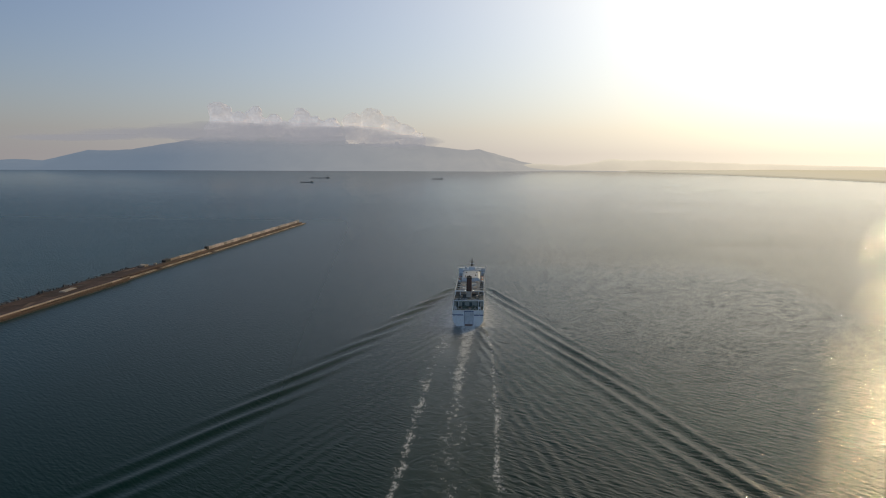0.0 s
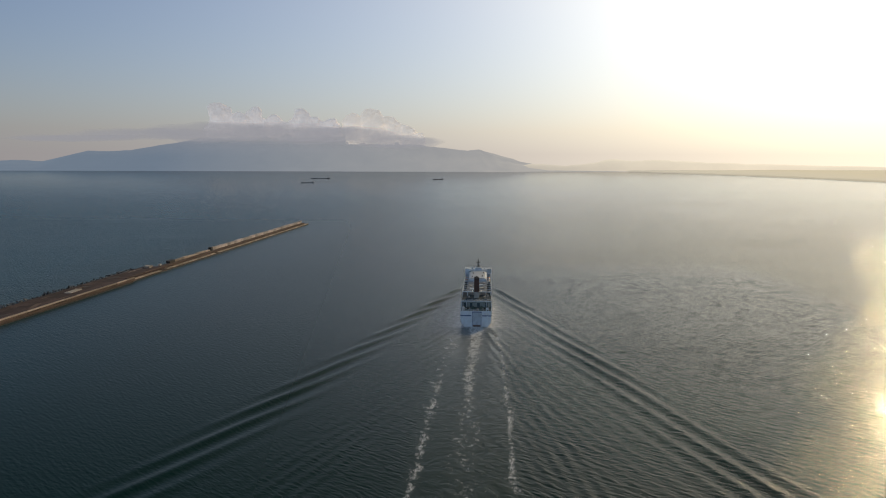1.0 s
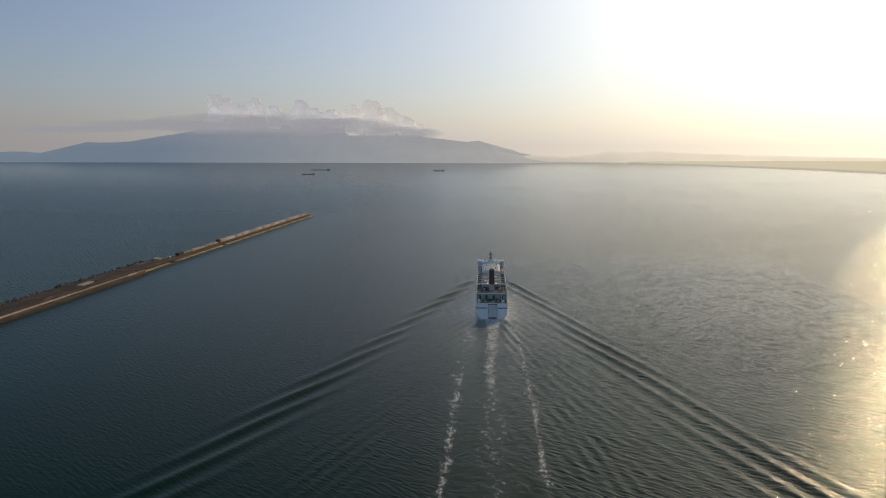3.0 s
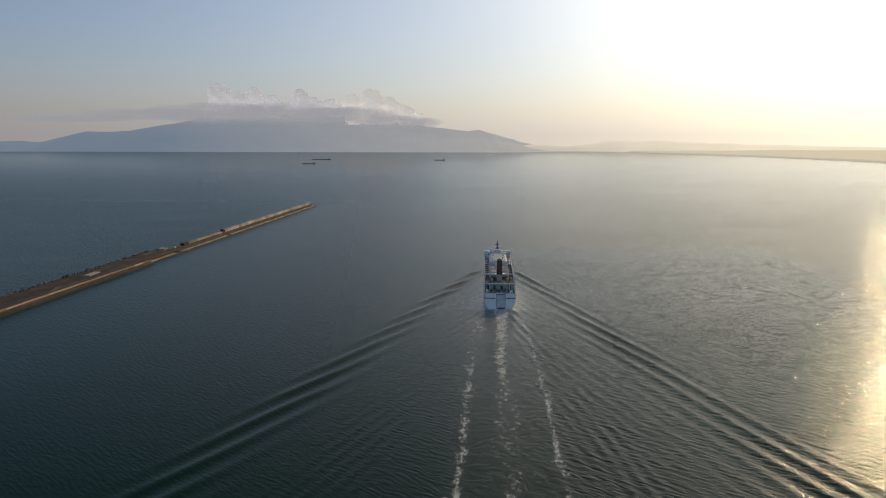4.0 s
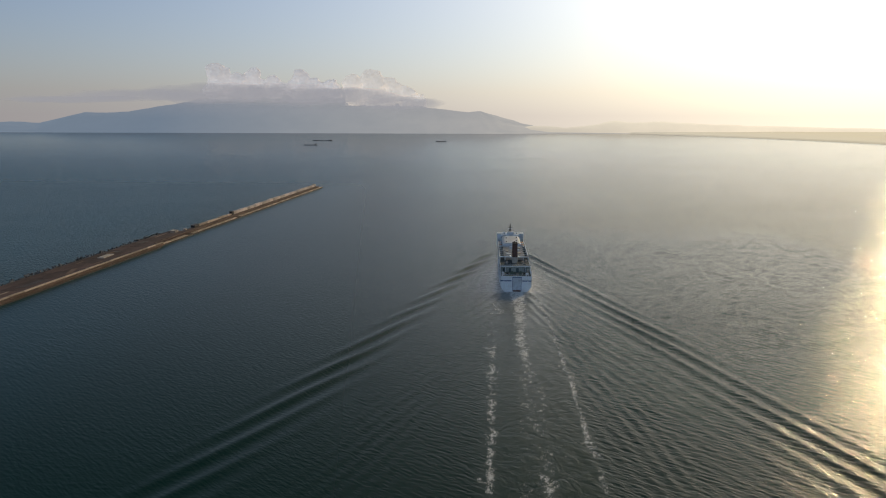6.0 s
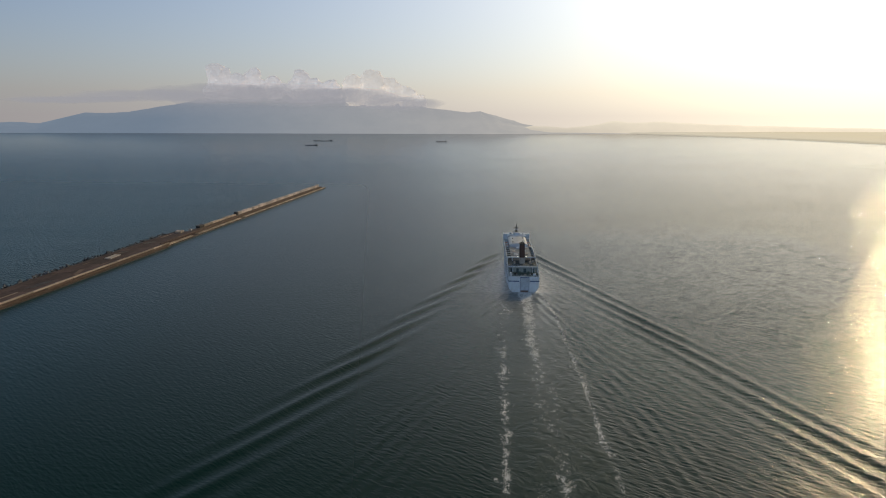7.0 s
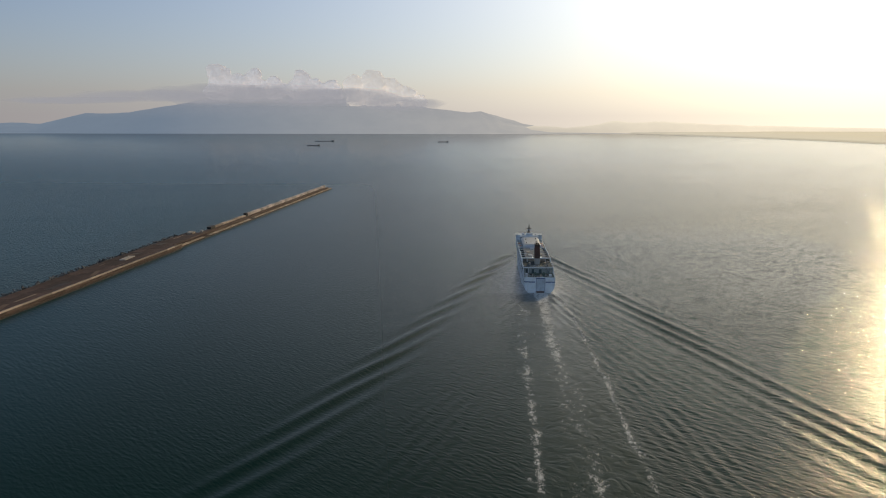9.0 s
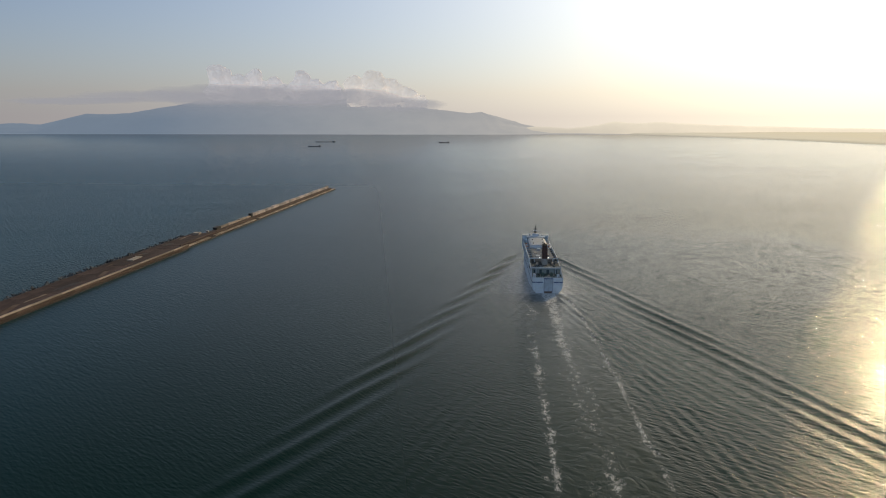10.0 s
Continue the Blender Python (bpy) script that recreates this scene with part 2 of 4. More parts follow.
    c = k.mix(k.math("MULTIPLY", attribute("froth"), k.span(warp, 0.3, 0.7, 0.40, 0.95)), c, (0.74, 0.71, 0.70, 1))
    c = k.mix(white, c, (0.82, 0.82, 0.82, 1))
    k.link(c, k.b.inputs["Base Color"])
    k.link(k.span(white, 0.0, 1.0, far_rough, 0.7), k.b.inputs["Roughness"])
    return k.m


SEA = sea_material()


def haze_glow_material(name, left, right, x0, x1, top, z0, z1, glow, fade=None):
    """Far land: its own dim colour, with haze and air light painted in as emission, warmer towards the sun."""
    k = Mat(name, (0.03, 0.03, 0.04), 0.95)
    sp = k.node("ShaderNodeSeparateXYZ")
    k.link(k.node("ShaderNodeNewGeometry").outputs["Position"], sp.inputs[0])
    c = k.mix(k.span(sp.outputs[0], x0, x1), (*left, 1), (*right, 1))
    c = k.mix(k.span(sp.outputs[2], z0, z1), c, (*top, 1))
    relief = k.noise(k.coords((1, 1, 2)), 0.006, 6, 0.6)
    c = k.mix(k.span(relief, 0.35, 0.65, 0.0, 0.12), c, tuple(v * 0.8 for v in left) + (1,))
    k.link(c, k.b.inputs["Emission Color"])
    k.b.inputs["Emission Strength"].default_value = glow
    # the crest turns partly see-through to stand for haze around it
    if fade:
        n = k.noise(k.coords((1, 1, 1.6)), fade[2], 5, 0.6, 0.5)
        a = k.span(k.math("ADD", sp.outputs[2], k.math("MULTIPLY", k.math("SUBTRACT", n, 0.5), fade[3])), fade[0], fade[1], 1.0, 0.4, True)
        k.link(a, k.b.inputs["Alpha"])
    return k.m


MOUNTAIN = haze_glow_material("mountain_haze_glow", (0.165, 0.21, 0.27), (0.52, 0.48, 0.43), -2100, 1000, (0.32, 0.31, 0.338), 90, 420, 1.0, (130.0, 250.0, 0.004, 60.0))
FAR_HILLS = haze_glow_material("far_hills_haze_glow", (0.5, 0.46, 0.40), (0.95, 0.82, 0.62), 0, 1600, (0.95, 0.85, 0.66), 20, 140, 1.0)
PLAIN = haze_glow_material("coastal_plain_haze_glow", (0.58, 0.54, 0.47), (0.62, 0.53, 0.36), 200, 1900, (0.8, 0.7, 0.5), 30, 90, 0.95)


# ---- helpers for meshes ----


def thing(name, x=0, y=0, z=0, rz=0, label="", category="", group="", kind=""):
    ob = new(name)
    ob.matrix_basis = pose(x, y, z, 0, 0, rz)
    return tagged(ob, label, category, group, kind)


def part(name, bm, material, parent=None, label="", smooth=False):
    me = bpy.data.meshes.new(name)
    bmesh.ops.recalc_face_normals(bm, faces=bm.faces)
    bm.to_mesh(me)
    bm.free()
    if smooth:
        me.shade_smooth()
    me.materials.append(material)
    ob = new(name, me)
    if parent is not None:
        ob.parent = parent
    return tagged(ob, label)


def box(x0, x1, y0, y1, z0, z1, bevel=0.0, bm=None):
    bm = bm or bmesh.new()
    m = Matrix.Translation(((x0 + x1) / 2, (y0 + y1) / 2, (z0 + z1) / 2)) @ Matrix.Diagonal((x1 - x0, y1 - y0, z1 - z0, 1))
    made = bmesh.ops.create_cube(bm, size=1, matrix=m)
    if bevel:
        edges = {e for v in made["verts"] for e in v.link_edges}
        bmesh.ops.bevel(bm, geom=list(edges), offset=bevel, segments=2, affect="EDGES", profile=0.6)
    return bm


def rod(a, b, r, r2=None, sides=10, bm=None):
    bm = bm or bmesh.new()
    a, b = Vector(a), Vector(b)
    turn = (b - a).to_track_quat("Z", "Y").to_matrix().to_4x4()
    bmesh.ops.create_cone(bm, cap_ends=True, segments=sides, radius1=r, radius2=r if r2 is None else r2, depth=(b - a).length,
                          matrix=Matrix.Translation((a + b) / 2) @ turn)
    return bm


def ball(c, r, squash=(1, 1, 1), sub=2, bm=None):
    bm = bm or bmesh.new()
    bmesh.ops.create_icosphere(bm, subdivisions=sub, radius=r, matrix=Matrix.Translation(c) @ Matrix.Diagonal((*squash, 1)))
    return bm


def prism(outline, z0, z1, bm=None):
    """An upright prism over a plan outline."""
    bm = bm or bmesh.new()
    low = [bm.verts.new((x, y, z0)) for x, y in outline]
    high = [bm.verts.new((x, y, z1)) for x, y in outline]
    n = len(outline)
    for i in range(n):
        bm.faces.new((low[i], low[(i + 1) % n], high[(i + 1) % n], high[i]))
    bm.faces.new(high)
    bm.faces.new(low[::-1])
    return bm


def piece(name, ob, parent, m):
    """Another object on the mesh of ob."""
    p = new(name, ob.data)
    p.parent = parent
    p.matrix_basis = m
    return p


# ---- the sea: one sheet, fine where the wake runs ----
STEP = 0.7
CORE = (-240.0, 290.0, -285.0, 330.0)  # x and y between which the sheet carries the wind waves


def axis_lines(lo, hi, far_lo, far_hi):
    mid = np.arange(lo, hi + STEP / 2, STEP)

    def out(start, stop):
        vals, d, p = [], STEP, start
        while p < stop:
            d *= 1.09
            p = min(p + d, stop)
            vals.append(p)
        return np.array(vals)

    up = mid[-1] + out(0, far_hi - mid[-1])
    down = lo - out(0, lo - far_lo)
    return np.concatenate([down[::-1], mid, up])


def wind_sea(tile, cells, wavelength, heading, spread, seed):
    """A tile of wind waves of unit mean slope: a random sea with its crests across the heading."""
    rng = np.random.default_rng(seed)
    k1 = 2 * np.pi * np.fft.fftfreq(cells, tile / cells)
    KX, KY = np.meshgrid(k1, k1)
    K = np.hypot(KX, KY)
    K[0, 0] = 1.0
    turn = np.arctan2(KX, KY) - radians(heading)
    kp = 2 * np.pi / wavelength
    band = np.exp(-1.25 * (kp / K) ** 4) * (K / kp) ** -3.3 * np.exp(-(K / (4.5 * kp)) ** 2)
    aim = np.exp(-(np.sin(turn) / np.sin(radians(spread))) ** 2)
    amp = band * aim
    amp[0, 0] = 0.0
    z = np.fft.ifft2(amp * np.exp(2j * np.pi * rng.random(K.shape))).real
    slope = np.hypot(np.diff(z, axis=0)[:, 1:], np.diff(z, axis=1)[1:]) / (tile / cells)
    return (z / np.sqrt((slope ** 2).mean())).astype(np.float32)


def sample(tile_z, tile, X, Y):
    n = tile_z.shape[0]
    u, v = (X / tile * n) % n, (Y / tile * n) % n
    i, j = np.floor(u).astype(int), np.floor(v).astype(int)
    fu, fv = u - i, v - j
    i, j, i1, j1 = i % n, j % n, (i + 1) % n, (j + 1) % n
    return (tile_z[j, i] * (1 - fu) + tile_z[j, i1] * fu) * (1 - fv) + (tile_z[j1, i] * (1 - fu) + tile_z[j1, i1] * fu) * fv


def ease(v, a, b):
    f = np.clip((v - a) / (b - a), 0, 1)
    return f * f * (3 - 2 * f)


def build_sea():
    xs = axis_lines(CORE[0], CORE[1], -9000.0, 9000.0)
    ys = axis_lines(CORE[2], CORE[3], -4000.0, 8000.0)
    X, Y = np.meshgrid(xs, ys)
    fine = ease(X, CORE[0] + 3, CORE[0] + 50) * ease(-X, 3 - CORE[1], 50 - CORE[1]) * ease(Y, CORE[2] + 3, CORE[2] + 25) * ease(-Y, 3 - CORE[3], 190 - CORE[3])
    # calmer behind the breakwater, graded by bearing to fit the camera's view
    bearing = X / np.maximum(Y + 700.0, 200.0)
    wind = 0.36 + 0.66 * ease(bearing, -0.22, 0.16)
    outside = ease((-X - 310.0 + 0.1 * np.clip(Y - 500, 0, None)) / (20.0 + 0.6 * np.clip(Y - 500, 0, None)), -1.0, 1.0)
    wind = np.maximum(wind, 1.8 * outside * ease(-Y, -2600.0, -500.0))
    wind *= 1 - 0.6 * ease(Y, 900.0, 3600.0)
    # roughness for unseen ripples, graded by bearing and distance to fit the camera's view
    rough = 0.085 + 0.022 * ease(bearing, 0.02, 0.22) + 0.19 * ease(-bearing, -0.10, 0.16) * (1 - 0.55 * ease(Y, 600.0, 2900.0))
    # bow waves: long crests in echelon along both arms of the wake, and finer ones from the quarters
    H = np.zeros_like(X)
    for side, turn, length, through_x, through_y, start, spread, width, rise, size in (
            (-1, 28.5, 11.6, -97.0, -186.0, 140.0, 0.25, 7.5, 14.0, 0.82),
            (1, 19.5, 9.5, 93.0, -200.0, 140.0, 0.235, 8.0, 14.0, 0.62),
            (1, 10.0, 5.2, 32.0, -152.0, 4.0, 0.15, 9.0, 25.0, 0.15),
            (1, 27.0, 3.4, 20.0, -200.0, 2.0, 0.095, 8.0, 60.0, 0.045),
            (1, 20.0, 6.2, 50.0, -150.0, 60.0, 0.21, 16.0, 60.0, 0.10),
            (-1, 22.0, 6.0, -50.0, -130.0, 40.0, 0.21, 16.0, 60.0, 0.08)):
        ax, back = side * X, start - Y
        bend = math.radians(turn)
        wobble = 0.7 * np.sin(Y / 47.0 + side) + 0.5 * np.sin(Y / 19.0 + X / 31.0 + 2 * side)
        p = np.cos(bend) * (ax - side * through_x) + np.sin(bend) * (Y - through_y) + wobble
        arm = (14.5 if start > 100 else 10.0) + spread * back
        fan = width * (0.55 + back / 330.0)
        off = (ax - arm + (0.0 if start > 100 else 0.4) * fan) / np.maximum(fan, 1.0)
        # the outer edge is sharp, the inner one dies away slowly
        envelope = np.exp(-np.where(off > 0, 1.25 * off, (0.9 if side < 0 else 0.6) * off) ** 2) * np.clip(back / rise, 0, 1) * (back > 0)
        envelope /= 1 + np.clip(back, 0, 999) / (420.0 if side < 0 else 700.0)
        envelope *= (0.8 + 0.2 * np.sin(back / 31.0 + X / 60.0))
        c = np.cos(2 * np.pi * p / length)
        H += size * envelope * (c + 0.1 * np.cos(4 * np.pi * p / length))
    H *= fine
    # plan of the wake, in metres behind the stern
    b = -Y
    astern = np.clip(b / 6, 0, 1)
    left_line = -(10.5 + 8.5 * (1 - np.exp(-np.clip(b, 0, 999) / 110.0)))
    right_line = 10.0 + 6.2 * (1 - np.exp(-np.clip(b, 0, 999) / 45.0))
    wob = 0.5 * np.sin(b / 15.0) + 0.4 * np.sin(b / 5.7 + 1) + 0.25 * np.sin(b / 2.3)
    sl = 2.8 + 3.4 * np.exp(-b / 170.0)
    gl = 0.5 * np.exp(-((X - left_line - wob) / 1.5) ** 2) * ease(b, 60, 170) + 0.72 * np.exp(-((X - left_line + 0.8) / sl) ** 2)
    gr = 0.8 * np.exp(-((X - right_line + wob * 0.7) / 1.3) ** 2) + 0.52 * np.exp(-((X - right_line - 1.2) / 3.4) ** 2)
    gc = (np.exp(-((X - 3.2 + 0.035 * b) / 2.6) ** 2) + np.exp(-((X + 2.0) / 2.6) ** 2)) * (0.95 * np.exp(-b / 100.0) + 0.8 * np.exp(-np.clip(b, 0, 999) / 30.0)) * np.clip(b / 1.5, 0, 1)
    strand = 0.34 * np.exp(-((X - 1.6 * np.sin(b / 23.0) - 0.8) / 2.2) ** 2) * ease(b, 60, 120)
    mid_patch = 0.34 * np.exp(-((X + 1.0) / 10.0) ** 2) * np.clip(b / 60, 0, 1)
    foam = (gl * np.clip(b / 30.0, 0, 1) * 0.82 + gr * np.clip(b / 18.0, 0, 1) * 0.80) * np.clip(b, 0, 1) + (gc + strand + mid_patch) * (b > 0)
    # white water along the hull
    side = np.exp(-np.clip(np.abs(X) - 9.3, 0, 99) / 3.2) * np.clip((112 - Y) / 20, 0, 1) * np.clip((Y + 45) / 45, 0, 1) * (np.abs(X) > 8)
    foam += np.where(X > 0, 0.5, 0.36) * side
    froth = np.exp(-np.clip(np.abs(X) - 9.3, 0, 99) / (5.0 + 0.05 * np.clip(112 - Y, 0, 170))) * np.clip((118 - Y) / 60, 0, 1) * np.clip((Y + 90) / 80, 0, 1) * (1 - astern * 0.6)
    froth += 0.9 * np.exp(-((X - 0.6) / 4.5) ** 2) * np.exp(-np.clip(b, 0, 999) / 45.0) * np.clip(b, 0, 1)
    # curl of the bow wave
    for sgn, slope in ((-1, 0.315), (1, 0.275)):
        back = 112 - Y
        foam += 0.5 * np.exp(-((sgn * X - 10.0 - slope * back) / 1.3) ** 2) * np.clip(back / 8, 0, 1) * np.exp(-np.clip(back, 0, 999) / 22.0) * (back > 0)
    foam = np.clip(foam, 0, 1.5) * (np.abs(X) < 60)
    inside = 1 / (1 + np.exp(-np.clip(X - left_line, -40, 40) / 1.5)) * 1 / (1 + np.exp(np.clip(X - right_line, -40, 40) / 1.5))
    calm = inside * astern * (b > 0)
    hull_calm = np.exp(-np.clip(np.abs(X) - 9, 0, 99) / 9.0) * np.clip((100 - Y) / 40, 0, 1) * np.clip((Y + 40) / 40, 0, 1)
    calm = np.clip(np.maximum(calm, 0.5 * hull_calm), 0, 1)
    # wind waves: short steep ones across the bay, finer ones crossing them
    tile = 230.0
    long_z, short_z = wind_sea(tile, 512, 4.2, 42.0, 24.0, 4), wind_sea(tile * 0.63, 384, 2.3, 36.0, 36.0, 9)
    sea = 0.082 * wind * sample(long_z, tile, X, Y) + (0.115 - 0.05 * ease(X, 20.0, 130.0) * ease(Y, 0.0, 120.0)) * sample(short_z, tile * 0.63, X + 17, Y)
    lee_z = wind_sea(tile * 0.8, 384, 2.6, 6.0, 30.0, 12)
    H += (sea * wind + 0.05 * (1 - wind) * sample(lee_z, tile * 0.8, X, Y)) * fine * (1 - 0.75 * calm)
    # hump and hollow right behind the stern
    H += 0.35 * inside * np.clip(b, 0, 1) * np.exp(-np.clip(b, 0, 999) / 30.0) * np.cos(b / 6.0)
    ny, nx = X.shape
    verts = np.stack([X, Y, H], -1).reshape(-1, 3)
    i = np.arange(ny * nx).reshape(ny, nx)
    quads = np.stack([i[:-1, :-1], i[:-1, 1:], i[1:, 1:], i[1:, :-1]], -1).reshape(-1, 4)
    me = bpy.data.meshes.new("sea")
    me.vertices.add(len(verts))
    me.vertices.foreach_set("co", verts.astype(np.float32).ravel())
    me.loops.add(quads.size)
    me.loops.foreach_set("vertex_index", quads.ravel().astype(np.int32))
    me.polygons.add(len(quads))
    me.polygons.foreach_set("loop_start", np.arange(0, quads.size, 4, dtype=np.int32))
    me.update(calc_edges=True)
    me.shade_smooth()
    for key, val in (("foam", foam), ("calm", calm), ("wind", wind), ("fine", fine), ("rough", rough), ("froth", froth)):
        me.attributes.new(key, "FLOAT", "POINT").data.foreach_set("value", val.astype(np.float32).ravel())
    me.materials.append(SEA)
    return tagged(new("water", me), "dark rippled sea water with a ferry's foaming wake", "sea", kind="structure")


build_sea()

# ---- far land, clouds ----


def sheet(name, P, material, label, category, smooth=True):
    """A mesh over a grid of points."""
    ny, nx = P.shape[:2]
    i = np.arange(ny * nx).reshape(ny, nx)
    quads = np.stack([i[:-1, :-1], i[:-1, 1:], i[1:, 1:], i[1:, :-1]], -1).reshape(-1, 4)
    me = bpy.data.meshes.new(name)
    me.from_pydata(P.reshape(-1, 3).tolist(), [], quads.tolist())
    if smooth:
        me.shade_smooth()
    me.materials.append(material)
    return tagged(new(name, me), label, category, kind="structure")


def shore_y(x):
    return np.where(x < 0, 4190 + 0.03 * x, 4190 + np.clip(x, 0, 400) * 0.3)


def build_mountain():
    ridge_x = [-3900, -3120, -2940, -2640, -2340, -2180, -1890, -1640, -1460, -1070, -780, -600, -360, -140, -45, 70, 215, 360, 530, 720, 900]
    ridge_z = [30, 66, 58, 127, 134, 158, 210, 232, 240, 236, 226, 191, 162, 130, 142, 102, 60, 42, 25, 14, 4]
    xs = np.arange(-3900, 901, 15.0)
    vs = np.linspace(0, 1.35, 40)
    P = np.zeros((len(vs), len(xs), 3))
    top = np.interp(xs, ridge_x, ridge_z)
    for j, v in enumerate(vs):
        up = min(v, 1) ** 0.75 if v <= 1 else max(0.0, 1 - (v - 1) * 2.2)
        for i, x in enumerate(xs):
            n = noise.fractal(Vector((x / 170, v * 2.4, 3.1)), 0.9, 2.1, 5)
            gully = abs(noise.noise(Vector((x / 95 + 0.8 * v, v * 0.9, 9.0))))
            z = top[i] * up * (1 + 0.06 * n) - 26 * gully * math.sin(math.pi * min(v, 1)) * top[i] / 240
            # the foot row is moved seaward, added to cover a dark shadow strip at the waterline
            foot_apron = 40 * min(1.0, max(0.0, (500 - x) / 500)) if j == 0 else 0
            P[j, i] = (x + 25 * n * v, float(shore_y(np.array(x))) + 210 * v - foot_apron, max(z, -1 if v == 0 else 0.4))
    sheet("backdrop_mountain", P, MOUNTAIN, "blue-grey mountain range, its haze painted in, rising behind the sea", "mountain")


def build_plain():
    cx = [60, 380, 880, 1150, 1314, 1430, 1519, 1570, 1610, 1680, 1760, 1900]
    cy = [4330, 4330, 4393, 3900, 3540, 3260, 3015, 2790, 2560, 2100, 1500, 600]
    s = np.linspace(0, len(cx) - 1, 150)
    bx, by = np.interp(s, range(len(cx)), cx), np.interp(s, range(len(cx)), cy)
    r = np.array([0, 6, 20, 45, 90, 160, 260, 400, 600, 900, 1300, 1900, 2700, 3800])
    P = np.zeros((len(r), len(s), 3))
    for j, d in enumerate(r):
        for i in range(len(s)):
            n = noise.fractal(Vector((bx[i] / 60 + d / 50, by[i] / 60, 1.7)), 1.0, 2.0, 4)
            z = -0.5 if j == 0 else 2.0 + 0.4 * min(d, 12) + 4.0 * max(n, -0.6) * min(1, d / 60) + 6 * min(1, d / 900)
            P[j, i] = (bx[i] + d, by[i] + d * 0.16 + 6 * n, z)
    sheet("backdrop_coast", P, PLAIN, "low coastal plain with bright sunlit haze painted in", "coast")


def build_far_hills():
    hx = [100, 300, 520, 700, 830, 960, 1150, 1400, 1700, 2000, 2400, 3000, 3400]
    hz = [12, 40, 30, 50, 74, 62, 66, 52, 46, 38, 30, 20, 15]
    xs = np.arange(100, 3401, 20.0)
    top = np.interp(xs, hx, hz)
    P = np.zeros((5, len(xs), 3))
    for j, (v, up) in enumerate(((0, 0.0), (0.35, 0.5), (0.7, 0.85), (1.0, 1.0), (1.3, 0.4))):
        for i, x in enumerate(xs):
            n = noise.fractal(Vector((x / 150, v, 5.5)), 1.0, 2.0, 5)
            P[j, i] = (x, 4300 + 0.0577 * x + 90 * v, top[i] * up * (1 + 0.12 * n) + (6 if j else 0))
    sheet("backdrop_hills", P, FAR_HILLS, "faint hills far behind the coast, cream with painted haze", "hills")


# cloud brightness is partly painted: emission stands for sunlight and bright air
def cloud_material(name, air, strength, alpha):
    k = Mat(name, (0.84, 0.75, 0.66) if alpha == 1 else (0.05, 0.05, 0.05), 1.0)
    k.b.inputs["Specular IOR Level"].default_value = 0.0
    k.b.inputs["Emission Color"].default_value = (*air, 1)
    k.b.inputs["Emission Strength"].default_value = strength
    n = k.noise(k.coords((1, 1, 1.5)), 0.012, 6, 0.65, 0.6)
    soft = k.node("ShaderNodeAttribute")
    soft.attribute_name = "soft"
    if alpha < 1:
        k.link(k.math("MULTIPLY", k.span(n, 0.3, 0.65, alpha * 0.75, alpha), k.span(soft.outputs["Fac"], 0.05, 0.9, 0.0, 1.0, True)), k.b.inputs["Alpha"])
    else:
        # alpha fades at the base and where the cloud turns from the camera's side
        k.link(k.span(k.math("ADD", soft.outputs["Fac"], k.math("MULTIPLY", k.math("SUBTRACT", n, 0.5), 0.2)), 0.02, 0.26, 0.0, 1.0, True), k.b.inputs["Alpha"])
    return k.m


CUMULUS = cloud_material("sun_glow_cloud", (0.332, 0.304, 0.30), 1.0, 1.0)
# warmer, brighter glow paints the light on the bank nearer the sun
WARM_CUMULUS = cloud_material("warm_sun_glow_cloud", (0.43, 0.38, 0.33), 1.0, 1.0)
FAINT = cloud_material("faint_hazy_cloud", (0.50, 0.47, 0.44), 1.0, 1.0)
STRATUS = cloud_material("thin_grey_cloud", (0.33, 0.328, 0.358), 1.0, 0.8)


def puff(bm, c, r, squash=(1, 1, 1), sub=3, seed=0.0):
    made = bmesh.ops.create_icosphere(bm, subdivisions=sub, radius=1.0)
    for v in made["verts"]:
        d = v.co.normalized()
        n = noise.fractal(Vector((d.x * 1.6 + seed, d.y * 1.6, d.z * 1.6)), 0.9, 2.0, 4)
        q = d * r * (1 + 0.33 * n)
        v.co = Vector((c[0] + q.x * squash[0], c[1] + q.y * squash[1], c[2] + q.z * squash[2]))


CLOUD_NOISE = bpy.data.textures.new("cloud_noise", "CLOUDS")
CLOUD_NOISE.noise_scale, CLOUD_NOISE.noise_depth = 30.0, 2
SMALL_NOISE = bpy.data.textures.new("small_cloud_noise", "CLOUDS")
SMALL_NOISE.noise_scale, SMALL_NOISE.noise_depth = 13.0, 1


